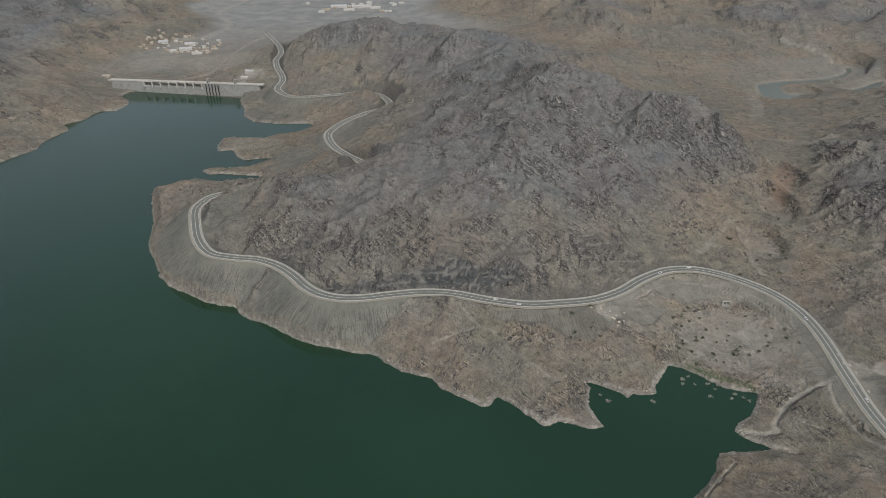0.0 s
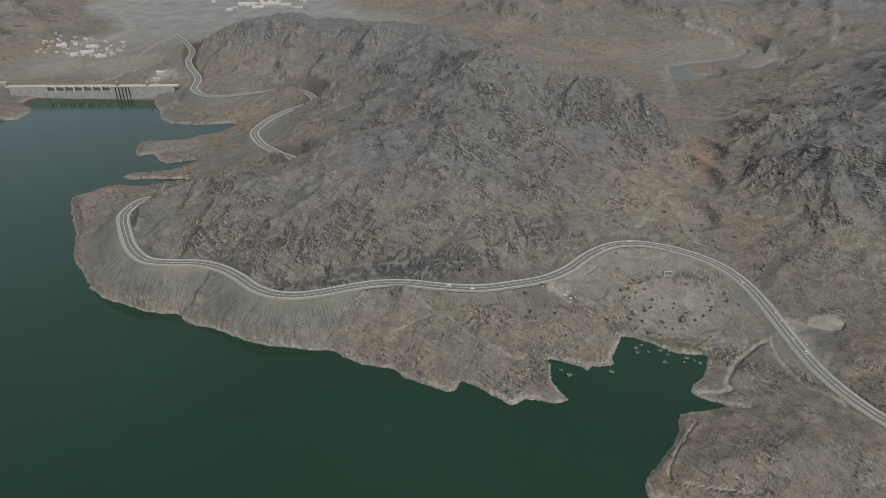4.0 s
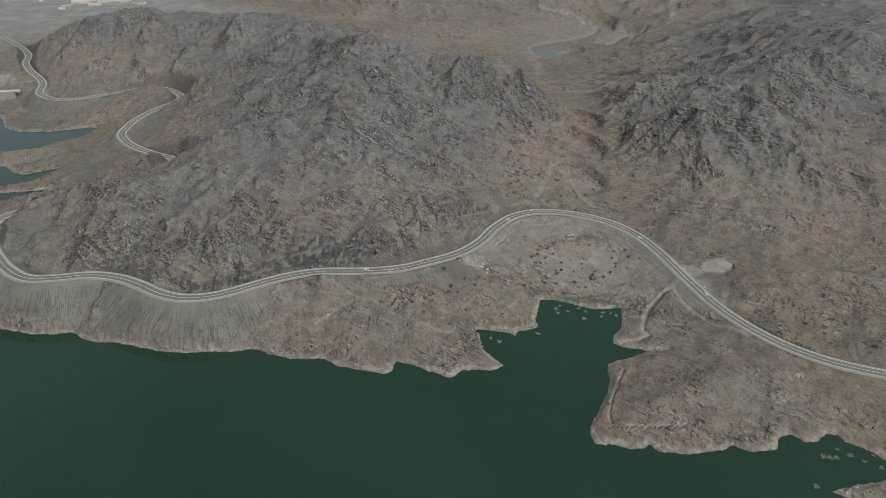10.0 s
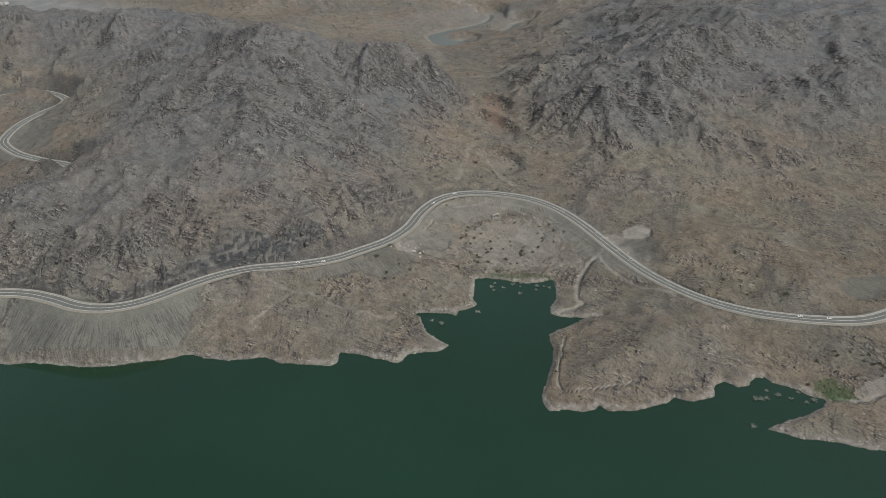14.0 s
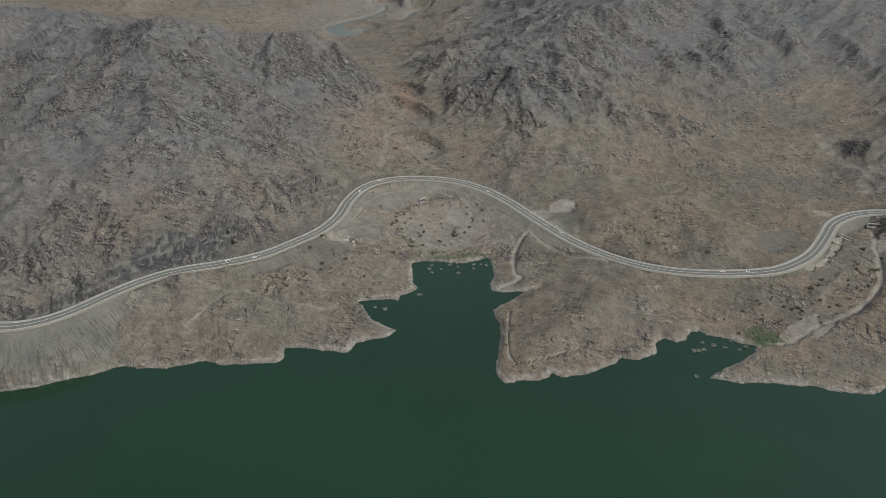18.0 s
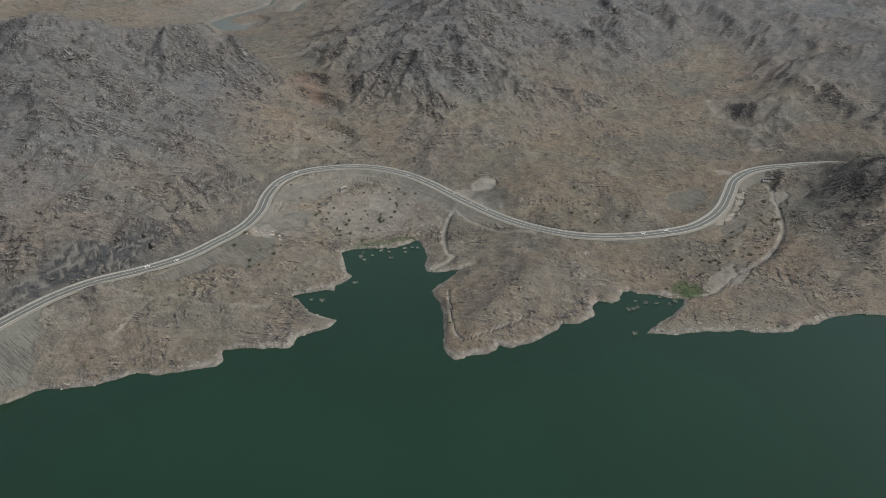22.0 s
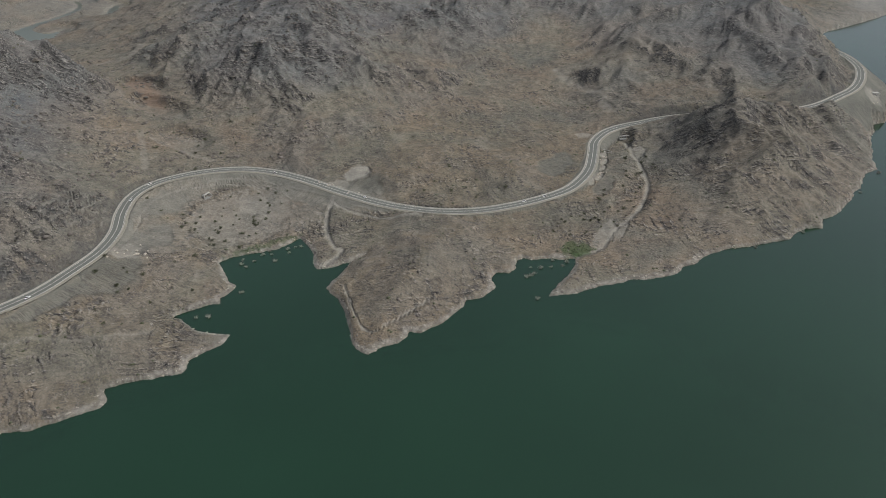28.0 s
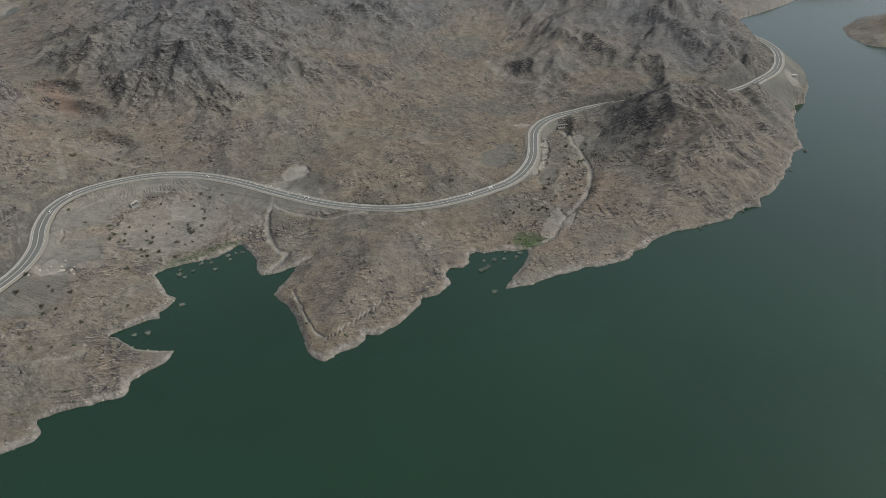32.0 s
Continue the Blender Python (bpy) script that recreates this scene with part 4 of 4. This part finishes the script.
for (hx, hy, w, dpt, hh, turn, kind), gz in zip(HOMES, ground_z):
    roof_mat, wall_mat, label, pitched = KINDS[kind]
    house(pose(hx, hy, gz, 0, 0, turn), w, dpt, hh, roof_mat, wall_mat, label, pitched)
hut_z = height_at([(641, 1012), (1002, -26)])
house(pose(641, 1012, hut_z[0], 0, 0, 30), 9, 6, 3.4, WHITEWASH, WHITEWASH, "lone whitewashed hut on a rocky hilltop", group="")
house(pose(1002, -26, hut_z[1], 0, 0, -60), 9, 6, 3.2, WHITEWASH, WHITEWASH, "small pale roadside pump house on cleared ground", group="")


# ---- culvert mouths under the road ----
def culvert(m, cells, label):
    ob = thing("culvert", m, label, "culvert", "box culverts")
    cw, ch, t = 3.4, 3.2, 0.6
    total = cells * cw + (cells + 1) * t
    part("head_beam", block(-total / 2 - 0.3, total / 2 + 0.3, -0.4, 0.8, ch, ch + 1.3, 0.05), CONCRETE, ob)
    for k in range(cells + 1):
        px = -total / 2 + k * (cw + t)
        part("pier", block(px, px + t, -0.3, 2.6, -1.2, ch), CONCRETE, ob)
    for k in range(cells):
        px = -total / 2 + t + k * (cw + t)
        part("barrel_back", block(px, px + cw, 2.2, 2.6, -1.2, ch), DARK, ob, "dark end of the culvert barrel")
        part("barrel_floor", block(px, px + cw, -0.3, 2.2, -1.2, 0.05), STAINED, ob)
        part("barrel_roof", block(px, px + cw, 0.8, 2.6, ch, ch + 0.5), STAINED, ob)
    for s in (-1, 1):
        bm = bmesh.new()
        x0, x1 = s * (total / 2), s * (total / 2 + 1.6)
        v = [bm.verts.new(c) for c in ((x0, 0, -1.2), (x1, -2.6, -1.2), (x1, -2.6, 0.9), (x0, 0, ch + 1.0), (x0 + s * 0.5, 0.3, -1.2), (x1 + s * 0.5, -2.3, -1.2), (x1 + s * 0.5, -2.3, 0.9), (x0 + s * 0.5, 0.3, ch + 1.0))]
        for f in ((0, 1, 2, 3), (7, 6, 5, 4), (3, 2, 6, 7), (1, 5, 6, 2), (0, 3, 7, 4), (0, 4, 5, 1)):
            bm.faces.new([v[i] for i in f])
        bmesh.ops.recalc_face_normals(bm, faces=bm.faces)
        part("wing_wall", bm, CONCRETE, ob)
    part("apron", block(-total / 2 - 2, total / 2 + 2, -4, -0.3, -1.2, 0.02), STAINED, ob)
    return ob


cz = height_at([(331, 672), (712, 276)])
culvert(pose(331, 674, cz[0] + 0.3, 0, 0, 4), 2, "twin-cell pale concrete box culvert mouth below the road embankment")
wide_culvert = culvert(pose(712, 280, cz[1] - 0.2, 0, 0, -48), 4, "four-cell pale concrete box culvert mouth below the road embankment")
wide_culvert.scale = (0.78, 0.78, 0.85)


# ---- cars ----
def car():
    ob = thing("car", pose(0, 0, 0), "white pickup-sized car driving on the lakeside road", "car", "cars on the road")
    part("body", block(-2.3, 2.3, -0.92, 0.92, 0.45, 1.05, 0.12), CAR_WHITE, ob)
    cabin = block(-1.5, 1.0, -0.8, 0.8, 1.05, 1.75)
    for v in cabin.verts:
        if v.co.z > 1.5:
            v.co.x *= 0.72
            v.co.y *= 0.86
    c = part("cabin", cabin, CAR_GLASS, ob, "dark glazed cabin")
    part("roof", block(-1.05, 0.7, -0.66, 0.66, 1.75, 1.82, 0.03), CAR_WHITE, c)
    for px in (-1.45, 1.45):
        for py in (-0.85, 0.85):
            bm = bmesh.new()
            bmesh.ops.create_cone(bm, cap_ends=True, segments=14, radius1=0.36, radius2=0.36, depth=0.24)
            bmesh.ops.transform(bm, matrix=pose(px, py, 0.36, 90), verts=bm.verts)
            w = part("wheel", bm, RUBBER, ob)
            hub = bmesh.new()
            bmesh.ops.create_cone(hub, cap_ends=True, segments=10, radius1=0.2, radius2=0.2, depth=0.27)
            bmesh.ops.transform(hub, matrix=pose(px, py, 0.36, 90), verts=hub.verts)
            part("hub", hub, STEEL, w)
    for py in (-0.6, 0.6):
        part("headlight", block(2.26, 2.33, py - 0.18, py + 0.18, 0.7, 0.9), PAINT, ob)
        part("tail_light", block(-2.33, -2.26, py - 0.15, py + 0.15, 0.7, 0.9), TAIL, ob, "red tail light")
    return ob


TAIL = simple("tail_light_red", (0.35, 0.02, 0.02), 0.3)
def road_pose(x, y, side):
    k = int(np.argmin(np.hypot(ROAD[:, 0] - x, ROAD[:, 1] - y)))
    k = min(max(k, 1), len(ROAD) - 2)
    t = ROAD[k + 1] - ROAD[k - 1]
    a = math.degrees(math.atan2(t[1], t[0]))
    nrm = np.array([-t[1], t[0]]) / math.hypot(t[0], t[1])
    p = ROAD[k, :2] + nrm * side
    return pose(p[0], p[1], ROAD[k, 2] + 0.1, 0, 0, a + (180 if side > 0 else 0))


first_car = car()
CARS = [(262, 718, -2.4), (300, 727, 2.4), (402, 625, -2.4), (396, 500, 2.4), (470, 333, 2.4), (492, 318, 2.4), (86, 642, -2.4), (60, 646, 2.4)]
first_car.matrix_world = road_pose(*CARS[0])
for c in CARS[1:]:
    copy_thing(first_car, road_pose(*c))


# ---- drain chutes of the embankment ----
def chute(m, length):
    ob = thing("drain_chute", m, "pale concrete drainage chute running down the gravel embankment", "drain", "embankment drains")
    part("channel", block(0, length, -0.7, 0.7, -0.3, 0.06), CONCRETE, ob)
    for y0 in (-0.9, 0.65):
        part("kerb", block(0, length, y0, y0 + 0.25, -0.3, 0.4), CONCRETE, ob)
    part("inlet", block(-1.5, 0, -1.6, 1.6, -0.3, 0.35, 0.05), CONCRETE, ob)


CHUTES = [(650, 290, -62), (662, 294, -62)]
for px, py, a in CHUTES:
    q = [(px, py), (px + 11 * math.cos(radians(a)), py + 11 * math.sin(radians(a)))]
    z = height_at(q)
    chute(Matrix.Translation((px, py, z[0] - 0.05)) @ pose(0, 0, 0, 0, 0, a) @ pose(0, 0, 0, 0, math.degrees(math.atan2(z[0] - z[1], 11)), 0), 11)


# ---- shrubs ----
def leaf_clump(bm, centre, size, rnd, count):
    for _ in range(count):
        d = Vector((rnd.gauss(0, 1), rnd.gauss(0, 1), rnd.gauss(0, 0.7)))
        c = centre + d.normalized() * size * rnd.uniform(0.35, 1.0)
        u = Vector((rnd.gauss(0, 1), rnd.gauss(0, 1), rnd.gauss(0, 1))).normalized()
        v = u.orthogonal().normalized()
        w = u.cross(v)
        s = size * rnd.uniform(0.28, 0.5)
        a = [bm.verts.new(c + q * s) for q in (v, w, -v * 0.9, -w * 0.8)]
        bm.faces.new(a)
        bm.faces.new([bm.verts.new(c + q * s) for q in (u, w * 0.9, -u)])


def shrub_proto(seed, leaf, label, size):
    rnd = random.Random(seed)
    ob = thing("shrub", pose(0, 0, 0), label, "shrub", "desert shrubs")
    bm = bmesh.new()
    for k in range(4):
        a = k * 1.6 + rnd.random()
        tip = Vector((math.cos(a) * size * 0.4, math.sin(a) * size * 0.4, size * 0.5))
        m = Vector((0, 0, 1)).rotation_difference(tip.normalized()).to_matrix().to_4x4()
        bmesh.ops.create_cone(bm, cap_ends=False, segments=5, radius1=0.16, radius2=0.05, depth=tip.length + 0.8, matrix=Matrix.Translation(tip / 2 - Vector((0, 0, 0.2))) @ m)
    part("trunk", bm, BARK, ob)
    bm = bmesh.new()
    for k in range(9):
        a, r = rnd.uniform(0, 6.28), size * rnd.uniform(0.05, 0.62)
        leaf_clump(bm, Vector((math.cos(a) * r, math.sin(a) * r, size * rnd.uniform(0.35, 0.75))), size * rnd.uniform(0.22, 0.36), rnd, 12)
    part("crown", bm, leaf, ob)
    return ob


PROTOS = [shrub_proto(3, LEAF, "rounded grey-green thorn shrub on stony ground", 2.6), shrub_proto(4, LEAF, "low spreading grey-green thorn shrub on stony ground", 2.2),
          shrub_proto(5, LEAF, "small acacia tree with a flat dusty crown", 3.2)]
COVE = [(274, 704), (268, 678), (291, 646), (269, 646), (373, 705), (283, 663), (276, 639), (275, 611), (257, 599), (263, 586), (311, 587), (333, 586), (356, 585), (370, 604), (344, 650),
        (452, 280), (481, 267), (521, 261), (602, 251), (469, 264), (700, 268), (650, 238), (560, 228), (505, 235), (535, 232), (372, 690), (360, 715)]
rnd = random.Random(21)
spots = list(COVE)
for cx, cy, rx, ry, k in ((285, 605, 36, 42, 26), (350, 600, 30, 25, 8), (560, 240, 95, 22, 26), (440, 265, 45, 22, 12), (430, 800, 60, 90, 22), (180, 600, 45, 40, 8), (470, 420, 60, 60, 12), (120, 580, 60, 30, 10)):
    spots += [(cx + rnd.uniform(-1, 1) * rx, cy + rnd.uniform(-1, 1) * ry) for _ in range(k)]
sz = height_at(spots)
sr = near_line(np.array([p[0] for p in spots], float), np.array([p[1] for p in spots], float), ROAD, 30)[0]
used = set()
for (px, py), z, r in zip(spots, sz, sr):
    if z < 0.8 or r < 11:
        continue
    k = rnd.randrange(3)
    s = rnd.uniform(0.7, 1.35)
    m = pose(px, py, z, 0, 0, rnd.uniform(0, 360))
    if k in used:
        ob = copy_thing(PROTOS[k], m)
    else:
        ob = PROTOS[k]
        ob.matrix_world = m
        used.add(k)
    ob.scale = (s, s, s * rnd.uniform(0.75, 1.0))


# ---- drowned bushes in the coves ----
def drowned_proto(seed):
    rnd = random.Random(seed)
    ob = thing("drowned_bush", pose(0, 0, 0), "bleached dead bush standing half drowned in the green water", "dead bush", "drowned bushes")
    bm = bmesh.new()
    for k in range(26):
        a, e = rnd.uniform(0, 6.28), rnd.uniform(0.25, 1.2)
        ln = rnd.uniform(1.4, 2.9)
        tip = Vector((math.cos(a) * math.cos(e), math.sin(a) * math.cos(e), math.sin(e))) * ln
        m = Vector((0, 0, 1)).rotation_difference(tip.normalized()).to_matrix().to_4x4()
        bmesh.ops.create_cone(bm, cap_ends=False, segments=4, radius1=0.10, radius2=0.03, depth=ln, matrix=Matrix.Translation(tip / 2 + Vector((rnd.uniform(-0.4, 0.4), rnd.uniform(-0.4, 0.4), -0.3))) @ m)
    for k in range(6):
        a = rnd.uniform(0, 6.28)
        leaf_clump(bm, Vector((math.cos(a) * 1.2, math.sin(a) * 1.2, rnd.uniform(0.5, 1.4))), 0.8, rnd, 5)
    part("branches", bm, DEADWOOD, ob)
    return ob


DROWN = [drowned_proto(7), drowned_proto(8)]
WET = [(154, 524), (204, 513), (242, 547), (262, 521), (281, 518), (293, 520), (315, 261), (354, 278), (366, 276), (379, 258), (349, 280), (203, 515), (240, 540), (252, 540), (270, 532), (276, 538),
       (286, 524), (297, 515), (345, 283), (372, 268), (385, 270), (362, 285), (160, 515), (249, 552), (388, 256), (265, 540), (500, 90), (556, 48), (760, -30), (690, -8)]
done = 0
wz = height_at(WET)
for (px, py), z in zip(WET, wz):
    if z > 0.4:
        continue
    m = pose(px, py, 0.0, 0, 0, rnd.uniform(0, 360))
    ob = DROWN[done] if done < 2 else copy_thing(DROWN[done % 2], m)
    ob.matrix_world = m
    s = rnd.uniform(0.7, 1.3)
    ob.scale = (s * 1.2, s * 1.2, s)
    done += 1


# ---- stuff: scattered rocks, far shrubs, reeds ----
def scatter(name, mat, label, category, places, shape, faces, seed, squash):
    """One mesh of many small solids of differing size and turn."""
    r = np.random.RandomState(seed)
    n = len(places)
    shape = np.array(shape)
    a = r.uniform(0, 2 * np.pi, n)
    ca, sa = np.cos(a)[:, None], np.sin(a)[:, None]
    jit = 1 + r.uniform(-0.35, 0.35, (n, len(shape), 3))
    s = places[:, 3][:, None]
    v = shape[None] * jit
    x, y, z = v[..., 0] * s * r.uniform(0.8, 1.5, (n, 1)), v[..., 1] * s, v[..., 2] * s * squash
    co = np.stack([places[:, :1] + x * ca - y * sa, places[:, 1:2] + x * sa + y * ca, places[:, 2:3] + z], -1).reshape(-1, 3)
    f = (np.array(faces)[None] + (np.arange(n) * len(shape))[:, None, None]).reshape(-1, 3)
    me = bpy.data.meshes.new(name)
    me.vertices.add(len(co))
    me.vertices.foreach_set("co", co.astype(np.float32).ravel())
    me.loops.add(len(f) * 3)
    me.polygons.add(len(f))
    me.loops.foreach_set("vertex_index", f.astype(np.int32).ravel())
    me.polygons.foreach_set("loop_start", np.arange(0, len(f) * 3, 3, dtype=np.int32))
    me.update(calc_edges=True)
    me.materials.append(mat)
    tagged(new(name, me), label, category, kind="stuff")


OCTA = [(1, 0, 0), (0, 1, 0), (-1, 0, 0), (0, -1, 0), (0, 0, 1), (0, 0, -0.6), (0.62, 0.62, 0.45), (-0.6, 0.55, 0.5)]
OCTA_F = [(0, 6, 4), (0, 1, 6), (1, 4, 6), (1, 7, 4), (1, 2, 7), (2, 4, 7), (2, 3, 4), (3, 0, 4), (1, 0, 5), (2, 1, 5), (3, 2, 5), (0, 3, 5)]


def spread(seed, n, x0, x1, y0, y1, smin, smax, want):
    """Random places on land for which want(mask dict, height) holds, with sizes."""
    r = np.random.RandomState(seed)
    x, y = r.uniform(x0, x1, n), r.uniform(y0, y1, n)
    h, masks = sample(GH, x, y), {k: sample(v, x, y) for k, v in GM.items()}
    masks["heap"] = step(relief(x, y, 46, 201) + 0.7 * relief(x, y, 17, 202), 0.0, 0.5)
    size = smin + (smax - smin) * r.rand(n) ** 3
    ok = want(masks, h, r.rand(n))
    return np.c_[x, y, h, size][ok]


open_land = lambda m, h, u: (h > 1) & (m["fill"] < 0.3) & (m["track"] < 0.2) & (m["plain"] < 0.3)  # noqa: E731
near_rocks = spread(5, 110000, -450, 900, -30, 820, 0.45, 1.9, lambda m, h, u: open_land(m, h, u) & (u < 0.05 + 0.55 * m["heap"] + 0.25 * m["crag"]))
mid_rocks = spread(6, 80000, -500, 1300, 640, 1400, 0.8, 3.6, lambda m, h, u: open_land(m, h, u) & (u < 0.05 + 0.5 * m["heap"] + 0.3 * m["crag"]))
pale_rocks = spread(7, 40000, -450, 1000, -30, 1000, 0.4, 1.2, lambda m, h, u: open_land(m, h, u) & (u < 0.05 + 0.5 * m["heap"]))
scatter("rocks", ROCK, "dark weathered rocks strewn over the bare hillsides", "rocks", np.vstack([near_rocks, mid_rocks]), OCTA, OCTA_F, 1, 0.55)
scatter("pale_rocks", DUSTY_ROCK, "pale broken stones among the darker hillside rocks", "rocks", pale_rocks, OCTA, OCTA_F, 5, 0.7)
bank_rocks = spread(8, 120000, -480, 1000, -60, 1100, 0.3, 1.3, lambda m, h, u: (h > -0.4) & (h < 3.0) & (m["shore"] > 0.3))
scatter("shore_rocks", PALE_ROCK, "pale stones along the waterline", "rocks", bank_rocks, OCTA, OCTA_F, 2, 0.7)
scrub = spread(9, 13000, -450, 1300, 0, 1300, 0.7, 2.0, lambda m, h, u: open_land(m, h, u) & (h > 2) & (u < 0.38))
scatter("scrub", LEAF, "small dusty desert shrubs dotted over the hillsides", "shrubs", scrub, OCTA, OCTA_F, 3, 0.7)
reeds = spread(10, 9000, 260, 440, 230, 560, 0.5, 1.3, lambda m, h, u: (m["green"] > 0.35) & (h > -0.3))
scatter("reeds", REED, "bright green reeds and grass at the head of the cove", "reeds", reeds, OCTA, OCTA_F, 4, 1.0)


# ---- pale boulders by the road ----
def boulder(seed, m, s):
    rnd2 = random.Random(seed)
    bm = bmesh.new()
    bmesh.ops.create_icosphere(bm, subdivisions=2, radius=s)
    for v in bm.verts:
        v.co *= 1 + 0.35 * noise.noise(v.co * (1.3 / s) + Vector((seed, 0, 0)))
        v.co.z *= 0.7
    me = bpy.data.meshes.new("boulder")
    bm.to_mesh(me)
    bm.free()
    me.materials.append(PALE_ROCK)
    ob = new("boulder", me)
    ob.matrix_world = m
    tagged(ob, "pale quarried boulder dumped on the graded verge", "boulder", "dumped boulders")


heap = [(rnd.gauss(628, 8), rnd.gauss(286, 2)) for _ in range(10)] + [(rnd.gauss(590, 10), rnd.gauss(278, 2)) for _ in range(8)] + [(rnd.gauss(186, 9), rnd.gauss(632, 7)) for _ in range(16)] + [(rnd.gauss(405, 5), rnd.gauss(545, 12)) for _ in range(6)] + [(rnd.gauss(990, 10), rnd.gauss(-24, 6)) for _ in range(6)]
for k, ((px, py), z) in enumerate(zip(heap, height_at(heap))):
    boulder(k, pose(px, py, z + 0.2, 0, 0, rnd.uniform(0, 360)), rnd.uniform(0.7, 1.7))
